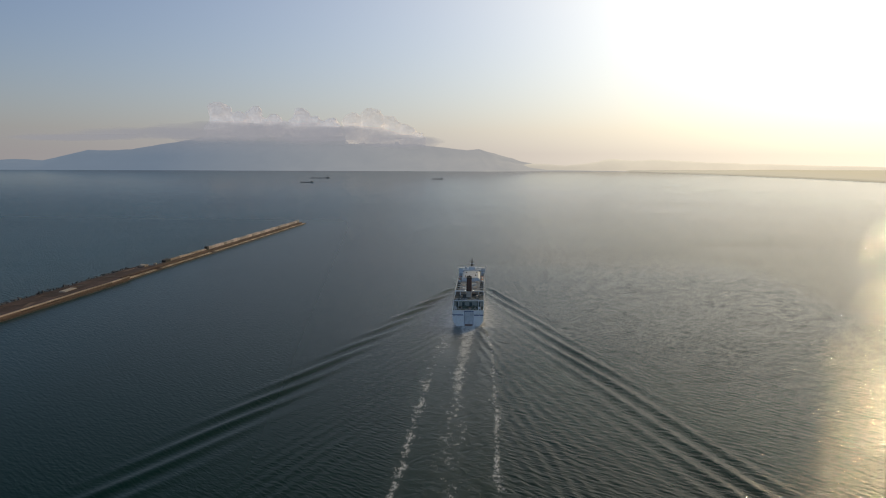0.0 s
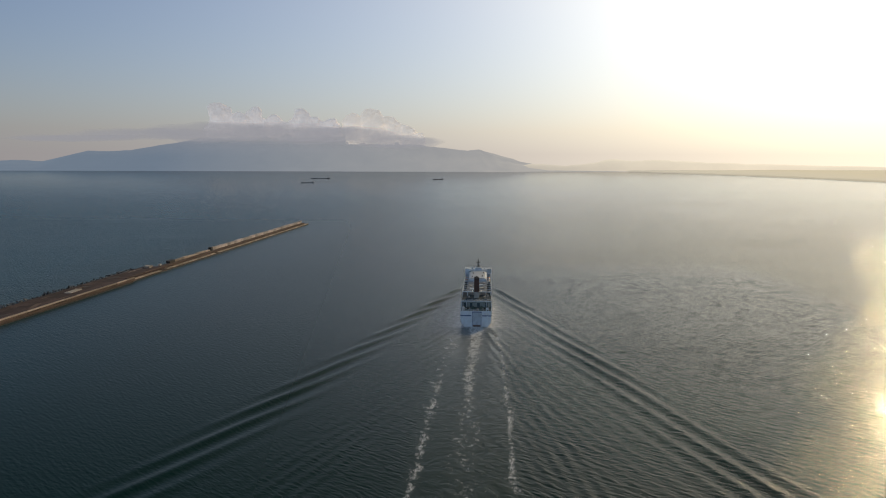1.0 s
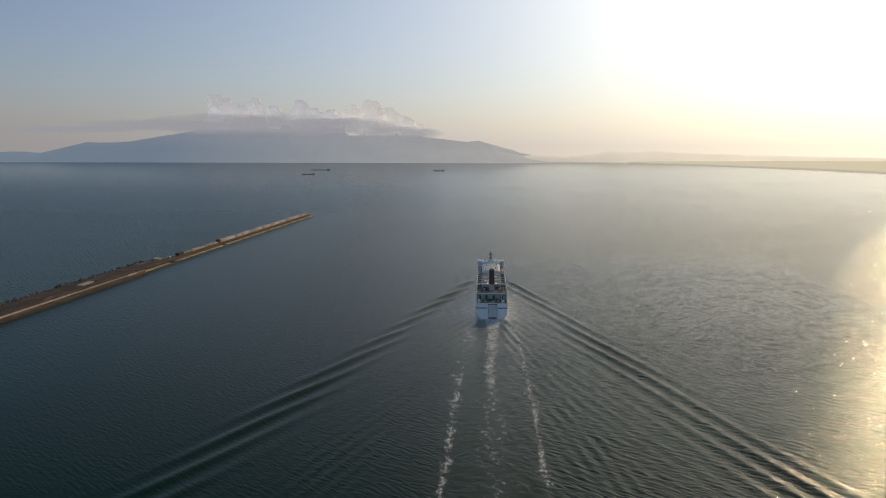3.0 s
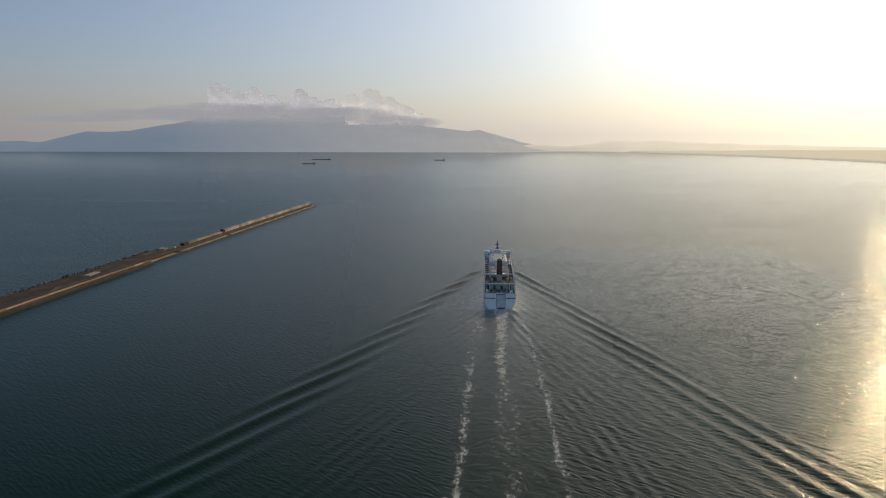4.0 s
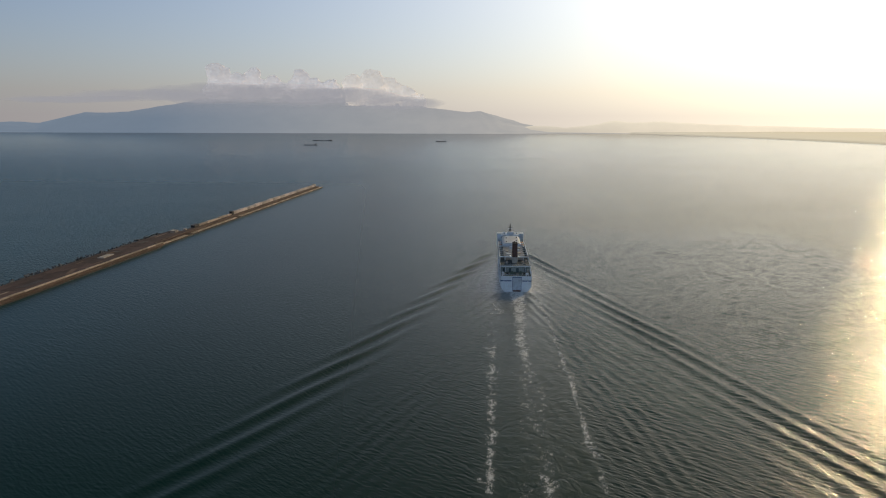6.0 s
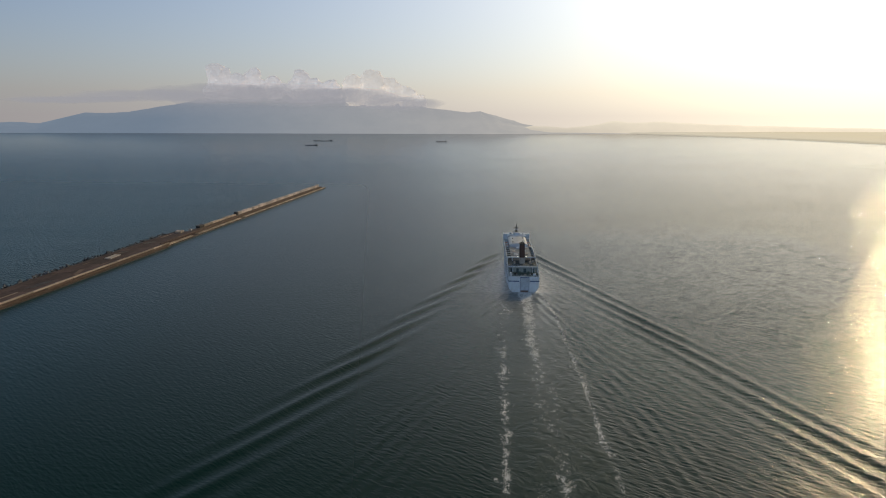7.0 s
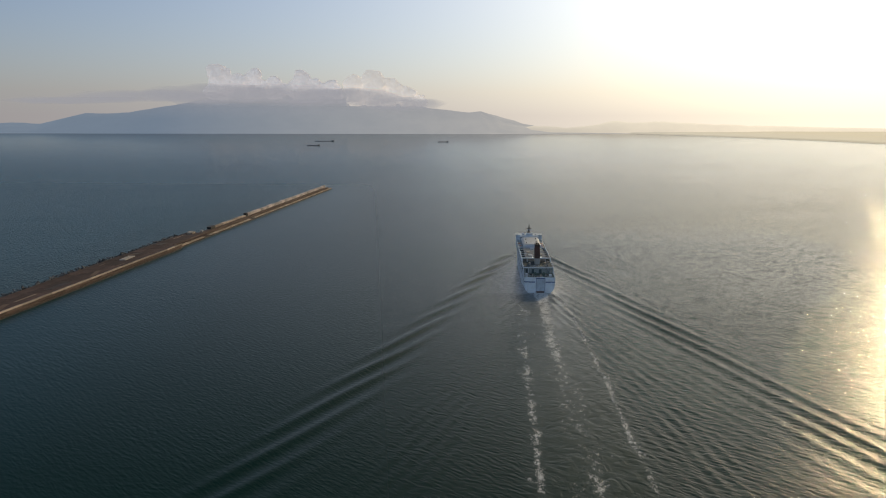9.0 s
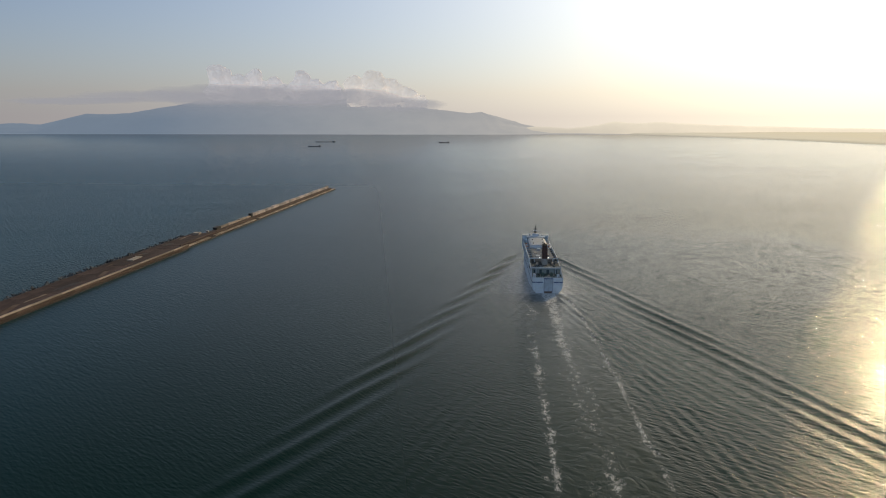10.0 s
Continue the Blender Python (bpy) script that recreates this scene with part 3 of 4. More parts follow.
def billow(ob, base):
    """Melts the puffs of a cloud into one lumpy body, faded at its base and where it turns from the camera."""
    m = ob.modifiers.new("melt", "REMESH")
    m.mode, m.voxel_size, m.use_smooth_shade = "VOXEL", 5.0, True
    m = ob.modifiers.new("soften", "SMOOTH")
    m.factor, m.iterations = 0.5, 12
    m = ob.modifiers.new("billows", "DISPLACE")
    m.texture, m.strength, m.mid_level, m.texture_coords = CLOUD_NOISE, 20.0, 0.5, "GLOBAL"
    m = ob.modifiers.new("small_billows", "DISPLACE")
    m.texture, m.strength, m.mid_level, m.texture_coords = SMALL_NOISE, 6.0, 0.5, "GLOBAL"
    m = ob.modifiers.new("round", "SMOOTH")
    m.factor, m.iterations = 0.5, 2
    me = bpy.data.meshes.new_from_object(ob.evaluated_get(bpy.context.evaluated_depsgraph_get()))
    ob.modifiers.clear()
    ob.data = me
    # the far half is cut away: the camera never sees it, and its backs would show through
    bm = bmesh.new()
    bm.from_mesh(me)
    bm.normal_update()
    bmesh.ops.delete(bm, geom=[v for v in bm.verts if v.normal.y > 0.25], context="VERTS")
    bm.to_mesh(me)
    bm.free()
    me.shade_smooth()
    n = len(me.vertices)
    normal, co = np.zeros(n * 3, np.float32), np.zeros(n * 3, np.float32)
    me.vertices.foreach_get("normal", normal)
    me.vertices.foreach_get("co", co)
    facing_fade = np.abs(normal[1::3]) * ease(co[2::3], base - 40.0, base + 20.0)
    me.attributes.new("soft", "FLOAT", "POINT").data.foreach_set("value", facing_fade.astype(np.float32))


def build_cloud(name, towers, base, seed, material, label):
    """Cumulus: each tower is (x, height of its top, radius)."""
    rnd = random.Random(seed)
    bm = bmesh.new()
    k = 0
    for x, top, R in towers:
        y = 4375 + 0.055 * x
        puff(bm, (x, y, top - R * 0.5), R * 0.5, (1.1, 0.7, 1), 3, seed + k * 3.1)
        for i in range(9):
            k += 1
            r = R * rnd.uniform(0.22, 0.42)
            turn = rnd.uniform(0, math.pi)
            puff(bm, (x + R * 0.5 * math.cos(turn), y - rnd.uniform(-8, 16), top - R * 0.55 + R * 0.34 * math.sin(turn)), r, (1.1, 0.7, 0.95), 3, seed + k * 3.1)
        z = top - R * 0.9
        while z > base - 20:
            k += 1
            puff(bm, (x + rnd.uniform(-0.35, 0.35) * R, y + rnd.uniform(-6, 14), z), R * rnd.uniform(0.75, 0.95), (1.3, 0.65, 0.85), 3, seed + k * 3.1)
            z -= R * 0.5
    for (xa, ta, ra), (xb, tb, rb) in zip(towers, towers[1:]):
        for i in range(9):
            k += 1
            f = (i + 0.5) / 9
            x, low = xa + (xb - xa) * f, min(ta, tb) - 28
            z = base + (low - base) * rnd.uniform(0.1, 0.85)
            puff(bm, (x, 4378 + 0.055 * x + rnd.uniform(-6, 10), z), rnd.uniform(24, 36), (1.2, 0.6, 0.9), 3, seed + k * 3.1)
    ob = part(name, bm, material, smooth=True)
    billow(ob, base)
    return tagged(ob, label, "cloud")


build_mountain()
build_plain()
build_far_hills()
build_cloud("cumulus_cloud", ((-1734, 430, 72), (-1605, 372, 55), (-1494, 402, 60), (-1365, 354, 52), (-1199, 394, 52), (-1107, 344, 48), (-996, 334, 50)), 235, 5, CUMULUS, "towering white cumulus cloud sitting on the mountain top")
build_cloud("cumulus_cloud_bank", ((-867, 366, 55), (-738, 396, 66), (-627, 344, 60), (-517, 294, 48), (-424, 246, 34)), 195, 8, WARM_CUMULUS, "white and grey cumulus cloud sloping down the ridge")


def build_stratus():
    """Thin mist along the mountain's crest: half shells faded out where they turn from the camera."""
    for x, y, z, long, tall in ((-2620, 4140, 206, 520, 24), (-2150, 4165, 230, 600, 44), (-1720, 4190, 244, 560, 66),
                                (-1300, 4215, 242, 560, 70), (-900, 4240, 222, 480, 62), (-560, 4260, 184, 320, 46)):
        bm = bmesh.new()
        bmesh.ops.create_icosphere(bm, subdivisions=5, radius=1.0)
        bmesh.ops.delete(bm, geom=[v for v in bm.verts if v.co.y > 0.02], context="VERTS")
        soft = [abs(v.co.y) ** 1.6 for v in bm.verts]
        for v in bm.verts:
            n = noise.fractal(Vector((v.co.x * 2.2 + x * 0.01, 0, v.co.z)), 0.9, 2.0, 3)
            v.co = Vector((x + v.co.x * long, y + v.co.y * 12, z + (v.co.z + 0.35 * n) * tall))
        ob = part("stratus_cloud", bm, STRATUS, smooth=True)
        ob.data.attributes.new("soft", "FLOAT", "POINT").data.foreach_set("value", soft)
        tagged(ob, "thin grey mist lying along the mountain crest", "cloud", "mist along the crest")
    bm = bmesh.new()
    for i in range(4):
        puff(bm, (-80 + 9 * i, 4330, 222 + 3 * (i % 2)), 8, (1.2, 0.6, 0.7), 2, i * 5.0)
    part("cloud_scrap", bm, FAINT, smooth=True)
    tagged(bpy.data.objects["cloud_scrap"], "small scrap of grey cloud above the ridge", "cloud")


build_stratus()

# ---- the breakwater ----
PIER_TURN = -2.9
pier = thing("breakwater", -304, 0, 0, PIER_TURN, "long brown concrete breakwater with a raised wall and stepped quay edge", "breakwater")
V0, VJ, VW, VS, V1 = -520.0, 146.0, 206.0, 330.0, 664.0
part("deck", box(-25, -0.6, V0, VJ, -5, 2.9, 0.1), CONCRETE_TOP, pier, "dark brown weathered concrete deck")
bay = None
for i in range(38):
    for j, (u0, u1) in enumerate(((-24.9, -16.6), (-16.5, -8.9), (-8.8, -1.75))):
        if bay is None or i == 0:
            slab = part("deck_bay", box(u0, u1, 0.06, 17.44, 2.8, 3.0), CONCRETE_TOP, pier)
            bay = bay or []
            bay.append(slab)
        else:
            slab = piece("deck_bay", bay[j], pier, Matrix())
        slab.matrix_basis = pose(0, V0 + 17.5 * i, 0.012 * ((i * 7 + j * 3) % 5))
part("deck", box(-25.0, -4.6, VJ, VW + 8, -5, 2.98, 0.1), CONCRETE_TOP, pier)
part("deck", box(-13.5, -4.6, VW + 8, V1, -5, 2.9, 0.1), CONCRETE_OLD, pier)
part("footing", box(-1.0, 1.8, V0, VJ - 1, -5, 0.75, 0.08), WEED, pier, "wet weedy lower course")
part("footing", box(-5.0, -0.9, VJ - 1, V1 + 6, -5, 0.95, 0.08), WEED, pier)


def row_of_blocks(name, u0, u1, z0, z1, v_from, v_to, length, material, seed, gaps=(), jitter=0.06):
    rnd = random.Random(seed)
    v, first, count = v_from, None, 0
    while v < v_to - 1:
        if not any(a < v + length / 2 < b for a, b in gaps):
            if first is None:
                first = part(name, box(u0, u1, 0.06, length - 0.06, z0, z1, 0.09), material, pier)
                ob = first
            else:
                ob = piece(name, first, pier, Matrix())
            ob.matrix_basis = pose(rnd.uniform(-jitter, jitter), v, rnd.uniform(-jitter, jitter), 0, 0, rnd.uniform(-0.15, 0.15))
        v += length


row_of_blocks("ledge_block", -0.8, 0.9, 0.8, 1.2, V0, VJ - 1, 14.0, CONCRETE_OLD, 1)
row_of_blocks("riser_block", -1.6, -0.5, 1.2, 2.5, V0, VJ, 14.0, CONCRETE_OLD, 9)
row_of_blocks("coping_block", -1.7, -0.3, 2.5, 3.3, V0, VJ, 14.0, CONCRETE, 2)
row_of_blocks("ledge_block", -4.4, -1.3, 0.8, 1.5, VJ, V1 + 5, 11.0, CONCRETE, 3, gaps=((174, 182), (204, 210), (324, 336)))
row_of_blocks("coping_block", -6.2, -4.9, 2.0, 3.4, VJ, V1, 11.0, CONCRETE_OLD, 4, gaps=((174, 182), (324, 332)))
row_of_blocks("wall_block", -13.6, -10.6, 2.6, 4.5, VW + 30, VS, 10.4, CONCRETE, 5, jitter=0.28)
row_of_blocks("wall_block", -13.8, -10.2, 2.6, 5.7, VS + 6, V1 - 6, 10.0, WALL, 6, jitter=0.3)
part("wall_end", prism([(-13.8, V1 - 6), (-10.0, V1 - 6), (-10.0, V1 + 2), (-11.5, V1 + 3.5), (-13.8, V1 + 3.5)], 2.5, 6.4), SLAB, pier, "pale end of the raised wall")
# dark block added to stand for the shaded gap in the wall
part("dark_gap_post", box(-13.9, -10.3, VS + 1.5, VS + 5.5, 2.6, 6.4, 0.15), SOOT_AND_SHADE, pier, "dark block standing in for the shaded gap at the wall's step")
for v, w in ((28, 24), (-70, 26), (165, 12)):
    part("ramp_strip", prism([(-4.5, v - w / 2), (-2.8, v - w / 2 + 4), (-9.0, v + w / 2), (-11.5, v + w / 2 - 3)], 2.95, 3.09), CONCRETE_OLD, pier, "pale worn strip of concrete")
for v, w, u in ((40, 30, -15), (-10, 26, -9), (100, 20, -17), (150, 16, -18), (-120, 40, -14)):
    part("repair_patch", prism([(u - 3, v - w / 2), (u + 2, v - w / 2 + 3), (u + 3, v + w / 2), (u - 2, v + w / 2 - 4)], 2.95, 3.08), WEED if v != 40 else CONCRETE_TOP, pier, "dark damp patch")


rnd = random.Random(31)
for i in range(26):
    v, u = rnd.uniform(-300, 190), rnd.uniform(-22, -4)
    w, l, skew = rnd.uniform(0.4, 1.1), rnd.uniform(8, 26), rnd.uniform(-1.2, 1.2)
    z = 3.10 + 0.004 * i
    part("worn_strip", prism([(u - w / 2, v - l / 2), (u + w / 2, v - l / 2 + 1), (u + w / 2 + skew, v + l / 2), (u - w / 2 + skew, v + l / 2 - 1)], 2.95, z),
         CONCRETE if i % 3 == 0 else CONCRETE_OLD, pier)


def on_pier(u, v, z=3.0, rz=0):
    return pose(-304, 0, 0, 0, 0, PIER_TURN) @ pose(u, v, z, 0, 0, rz)


def concrete_slab(name, u, v, size, rz, material, label, category, tilt=0):
    ob = part(name, box(-size[0] / 2, size[0] / 2, -size[1] / 2, size[1] / 2, 0, size[2], 0.12), material)
    ob.matrix_basis = on_pier(u, v, 3.0, rz) @ pose(0, 0, 0, 0, tilt, 0)
    return tagged(ob, label, category)


concrete_slab("concrete_platform", -13.5, 84, (5.0, 16.0, 0.7), 3, SLAB, "pale low concrete platform on the breakwater deck", "platform")
concrete_slab("fallen_slab", -17.5, 97, (2.0, 9.0, 0.5), -14, CONCRETE_OLD, "broken concrete slab lying beside the platform", "slab")
concrete_slab("concrete_block", -13.0, 220, (2.4, 3.5, 1.4), 8, SLAB, "small pale concrete block on the deck", "block")


def pier_hut(u, v, rz, size, wall, roof, label):
    ob = new("hut")
    ob.matrix_basis = on_pier(u, v, 3.0, rz)
    tagged(ob, label, "hut")
    w, l, h = size
    part("wall", box(-w / 2, w / 2, -l / 2, l / 2, 0, h, 0.05), wall, ob)
    bm = bmesh.new()
    prof = [(-w / 2 - 0.3, h), (w / 2 + 0.3, h - 0.5), (w / 2 + 0.3, h - 0.2), (-w / 2 - 0.3, h + 0.3)]
    a = [bm.verts.new((x, -l / 2 - 0.3, z)) for x, z in prof]
    b = [bm.verts.new((x, l / 2 + 0.3, z)) for x, z in prof]
    for i in range(4):
        bm.faces.new((a[i], a[(i + 1) % 4], b[(i + 1) % 4], b[i]))
    bm.faces.new(a)
    bm.faces.new(b[::-1])
    part("roof", bm, roof, ob)
    # flat dark panel stands for the shade inside the door
    part("doorway", box(w / 2 - 0.02, w / 2 + 0.04, -0.6, 0.6, 0, 1.9), SOOT_AND_SHADE, ob)
    return ob


pier_hut(-17.0, 206, 4, (5.0, 7.5, 1.7), CONCRETE, SLAB, "low pale concrete hut with a sloping roof on the breakwater")
pier_hut(-12.0, 240, 2, (4.0, 11.0, 2.2), SOOT_AND_SHADE, STEEL, "dark low shed at the start of the raised wall")


def tetrapod_mesh():
    bm = bmesh.new()
    for d in ((0, 0, 1), (0.943, 0, -0.333), (-0.471, 0.816, -0.333), (-0.471, -0.816, -0.333)):
        d = Vector(d)
        rod(d * -0.15, d * 2.1, 0.85, 0.5, 8, bm)
    return bm


tetra = part("tetrapod", tetrapod_mesh(), BLOCK)
tagged(tetra, "grey concrete tetrapod heaped along the breakwater's sea side", "tetrapod", "tetrapods along the breakwater")
rnd = random.Random(12)
tetra.matrix_basis = on_pier(-26, 190, 2.0, 20)
v = -330.0
while v < 196:
    for row in range(2):
        if row == 0 and rnd.random() < 0.12:
            continue
        m = on_pier(-26.2 - 3.2 * row + rnd.uniform(-1.0, 0.8), v + rnd.uniform(-1, 1), (2.5 if row == 0 else 0.6) + rnd.uniform(-0.7, 1.0))
        copy_thing(tetra, m @ pose(0, 0, 0, rnd.uniform(-60, 60), rnd.uniform(-60, 60), rnd.uniform(0, 360)))
    v += rnd.uniform(3.0, 5.6)

# ---- the ferry ----
ferry = thing("ferry", 0, 0, 0, 0, "white car ferry with blue stripe, brown funnel and stern ramp", "ferry")


def half_breadth(y, z):
    """Half the hull's width at y metres from the stern and height z."""
    if y < 30:
        tuck = 1 - 0.36 * (1 - y / 30) * max(0.0, 1 - (z + 1) / 5.0) ** 1.6
    else:
        tuck = 1.0
    bow = 1.0
    if y > 92:
        f = min(1.0, (y - 92) / (134 + 0.35 * (z - 6) - 92))
        bow = max(0.0, 1 - f ** (1.7 + 0.06 * max(z, 0))) ** 0.85
    corner = 1 - 0.05 * max(0.0, 1 - y / 1.5) ** 2
    return 10.0 * tuck * bow * corner


def build_hull():
    ys = [0, 0.4, 0.9, 1.6, 3, 6, 10, 15, 22, 30, 45, 60, 75, 88, 96, 104, 110, 116, 121, 125, 128, 130.5, 132.5, 134, 135.2]
    zs = [-3, -1.5, 0, 1, 2, 3, 4, 5, 6, 7, 8, 9, 10.2]
    bm = bmesh.new()
    rings = []
    for y in ys:
        star = [bm.verts.new((half_breadth(y, z), y, z)) for z in zs]
        port = [bm.verts.new((-half_breadth(y, z), y, z)) for z in reversed(zs)]
        rings.append(star + port)
    n = len(rings[0])
    for a, b in zip(rings, rings[1:]):
        for i in range(n - 1):
            if i == len(zs) - 1:
                continue
            bm.faces.new((a[i], a[i + 1], b[i + 1], b[i]))
        bm.faces.new((a[n - 1], a[0], b[0], b[n - 1]))
    m = len(zs)
    for i in range(m - 1):
        bm.faces.new((rings[0][i], rings[0][i + 1], rings[0][n - 2 - i], rings[0][n - 1 - i]))
    bmesh.ops.remove_doubles(bm, verts=bm.verts, dist=0.001)
    return bm


hull = part("hull", build_hull(), WHITE, ferry, "white painted steel hull")
part("rubbing_strake", box(-10.06, -9.9, 24, 92, 6.0, 6.25, 0.03), WHITE, hull)
part("rubbing_strake", box(9.9, 10.06, 24, 92, 6.0, 6.25, 0.03), WHITE, hull)
# blue stripe: two runs on the transom, one along each side
part("stripe", box(-9.55, -2.9, -0.05, 0.05, 6.95, 7.6), BLUE, hull, "blue painted stripe")
part("stripe", box(4.0, 9.55, -0.05, 0.05, 6.95, 7.6), BLUE, hull)
for s in (-1, 1):
    bm = bmesh.new()
    prev = None
    for y in [0.0, 0.4, 0.9, 1.6, 3, 6, 10, 20, 40, 70, 90]:
        x0, x1 = s * (half_breadth(y, 7.0) + 0.04), s * (half_breadth(y, 7.6) + 0.04)
        row = [bm.verts.new((x0, y - 0.02, 7.0)), bm.verts.new((x1, y - 0.02, 7.6)), bm.verts.new((x1 - s * 0.1, y, 7.6)), bm.verts.new((x0 - s * 0.1, y, 7.0))]
        if prev:
            for i in range(4):
                bm.faces.new((prev[i], prev[(i + 1) % 4], row[(i + 1) % 4], row[i]))
        prev = row
    part("stripe", bm, BLUE, hull)

# stern ramp
ramp = part("stern_ramp", box(-2.2, 3.2, -0.28, 0.1, 0.9, 9.4, 0.06), DOOR_GREY, ferry, "closed grey-blue stern ramp")
for x in (-2.45, 3.2):
    part("ramp_frame", box(x + 0.08, x + 0.26, -0.34, 0.1, 0.7, 9.9, 0.03), BLUE, ramp, "dark blue frame")
part("ramp_frame", box(-2.45, 3.55, -0.34, 0.1, 9.5, 9.95, 0.03), BLUE, ramp)
for i in range(4):
    part("ramp_rib", box(-2.0, 3.0, -0.36, -0.26, 2.2 + 1.9 * i, 2.4 + 1.9 * i), DOOR_GREY, ramp)
part("ramp_flap", box(-2.0, 3.0, -0.55, 0.05, 0.3, 1.4, 0.05), RUST, ramp, "rusty lower flap")
for x in (-7.5, 7.5):
    part("stern_fender", box(x - 0.3, x + 0.3, -0.14, 0.02, 2.2, 7.2, 0.05), WHITE, hull)

# mooring deck inside the stern bulwark
part("mooring_deck", box(-9.7, 9.7, 0.4, 16.2, 8.3, 9.75), DECK_GREEN, ferry, "green painted mooring deck")
part("bulwark", box(-9.5, 9.5, 0.05, 0.4, 8.4, 10.45, 0.05), WHITE, ferry)
for s in (-1, 1):
    x0, x1 = sorted((s * 9.96, s * 9.66))
    part("bulwark", box(x0, x1, 0.4, 14.2, 8.4, 10.5, 0.05), WHITE, ferry)
    part("stern_post", box(x0, x1, 9.0, 9.6, 10.4, 13.4, 0.04), WHITE, ferry)
    part("stern_post", box(x0, x1, 4.2, 4.6, 10.4, 12.6, 0.04), WHITE, ferry)
    part("side_rail", rod((s * 9.8, 0.4, 11.3), (s * 9.8, 14, 11.5), 0.07, sides=6), WHITE, ferry)
part("stern_rail", rod((-9.6, 0.2, 11.3), (9.6, 0.2, 11.3), 0.06, sides=6), WHITE, ferry)
for i in range(13):
    x = -9.6 + 1.6 * i
    part("rail_post", rod((x, 0.2, 10.4), (x, 0.2, 11.3), 0.05, sides=6), WHITE, ferry)


def winch(x, y, rz):
    w = part("winch", box(-0.9, 0.9, -0.5, 0.5, 0, 0.5, 0.05), DECK_GREEN, ferry, "green mooring winch")
    w.matrix_basis = pose(x, y, 9.75, 0, 0, rz)
    part("drum", rod((-0.8, 0, 0.95), (0.5, 0, 0.95), 0.5, sides=14), STEEL, w)
    for xx in (-0.85, 0.5):
        part("drum_flange", rod((xx, 0, 0.95), (xx + 0.1, 0, 0.95), 0.8, sides=16), DECK_GREEN, w)
    part("motor", box(0.65, 1.3, -0.4, 0.4, 0.3, 1.3, 0.1), CREAM, w)
    return w


for x, y, rz in ((-5.2, 6.5, 0), (5.4, 6.5, 180), (-2.2, 10.5, 90), (3.4, 10.5, 90)):
    winch(x, y, rz)
for x, y in ((-7.6, 2.2), (-4.2, 1.8), (4.6, 1.8), (7.8, 2.2), (-8.6, 8.5), (8.6, 8.5)):
    b = part("bollard", box(-0.7, 0.7, -0.25, 0.25, 0, 0.12), STEEL, ferry, "dark twin bollard")
    b.matrix_basis = pose(x, y, 9.75)
    for xx in (-0.4, 0.4):
        part("bollard_post", rod((xx, 0, 0.1), (xx, 0, 0.9), 0.2, 0.26, 10), STEEL, b)
tank = part("liferaft_canister", rod((0, -1.0, 0), (0, 1.0, 0), 0.85, sides=18), ROOF_WHITE, ferry, "white drum on a cradle")
tank.matrix_basis = pose(-8.2, 4.3, 11.3, 0, 0, 8)
part("canister_cradle", box(-0.8, 0.8, -0.8, 0.8, -1.55, -0.6, 0.05), WHITE, tank)
locker = part("deck_locker", box(-0.9, 0.9, -0.7, 0.7, 0, 1.7, 0.08), WHITE, ferry, "white steel deck locker")
locker.matrix_basis = pose(7.2, 5.0, 9.75)
part("deck_locker", box(0.4, 1.8, 4.2, 5.6, 9.75, 11.0, 0.08), CREAM, ferry)
part("ventilator", rod((7.9, 9.6, 9.75), (7.9, 9.6, 11.4), 0.35, sides=10), CREAM, ferry)
part("ventilator_cowl", ball((7.9, 9.3, 12.3), 0.6, sub=2), CREAM, ferry, smooth=True)
part("rope_heap", ball((-0.8, 4.0, 9.9), 0.9, (1, 1, 0.35)), CREAM, ferry, "coiled pale mooring rope", True)
part("rope_heap", ball((-6.6, 9.6, 9.9), 0.8, (1, 1, 0.35)), CREAM, ferry, "", True)

# accommodation block above the hull
for s in (-1, 1):
    x0, x1 = sorted((s * 9.95, s * 9.55))
    part("side_wall", box(x0, x1, 14.2, 112, 10.15, 14.0, 0.05), WHITE, ferry)
    part("upper_side_wall", box(x0, x1, 34, 112, 14.0, 16.2, 0.08), WHITE, ferry)
part("aft_bulkhead", box(-9.55, 9.55, 15.6, 15.9, 9.7, 13.4), BULKHEAD, ferry, "grey-green bulkhead under the deck edge")
for x in (-6.5, 6.5):
    part("deck_pillar", rod((x, 14.6, 9.7), (x, 14.6, 13.4), 0.18, sides=8), WHITE, ferry)
part("aft_beam", box(-9.95, 9.95, 13.9, 14.5, 13.55, 14.15, 0.05), WHITE, ferry, "white deck-edge beam")
part("aft_deck", box(-9.55, 9.55, 14.3, 112, 13.45, 14.0), DECK_GREY, ferry, "grey upper deck")
for s in (-1, 1):
    for h in (14.6, 15.1):
        part("side_rail", rod((s * 9.75, 14.4, h), (s * 9.75, 34, h), 0.05, sides=6), WHITE, ferry)
    for i in range(11):
        part("rail_post", rod((s * 9.75, 14.5 + 1.9 * i, 14.0), (s * 9.75, 14.5 + 1.9 * i, 15.1), 0.05, sides=6), WHITE, ferry)
for h in (14.6, 15.1):
    part("aft_rail", rod((-9.7, 14.2, h), (9.7, 14.2, h), 0.05, sides=6), WHITE, ferry)
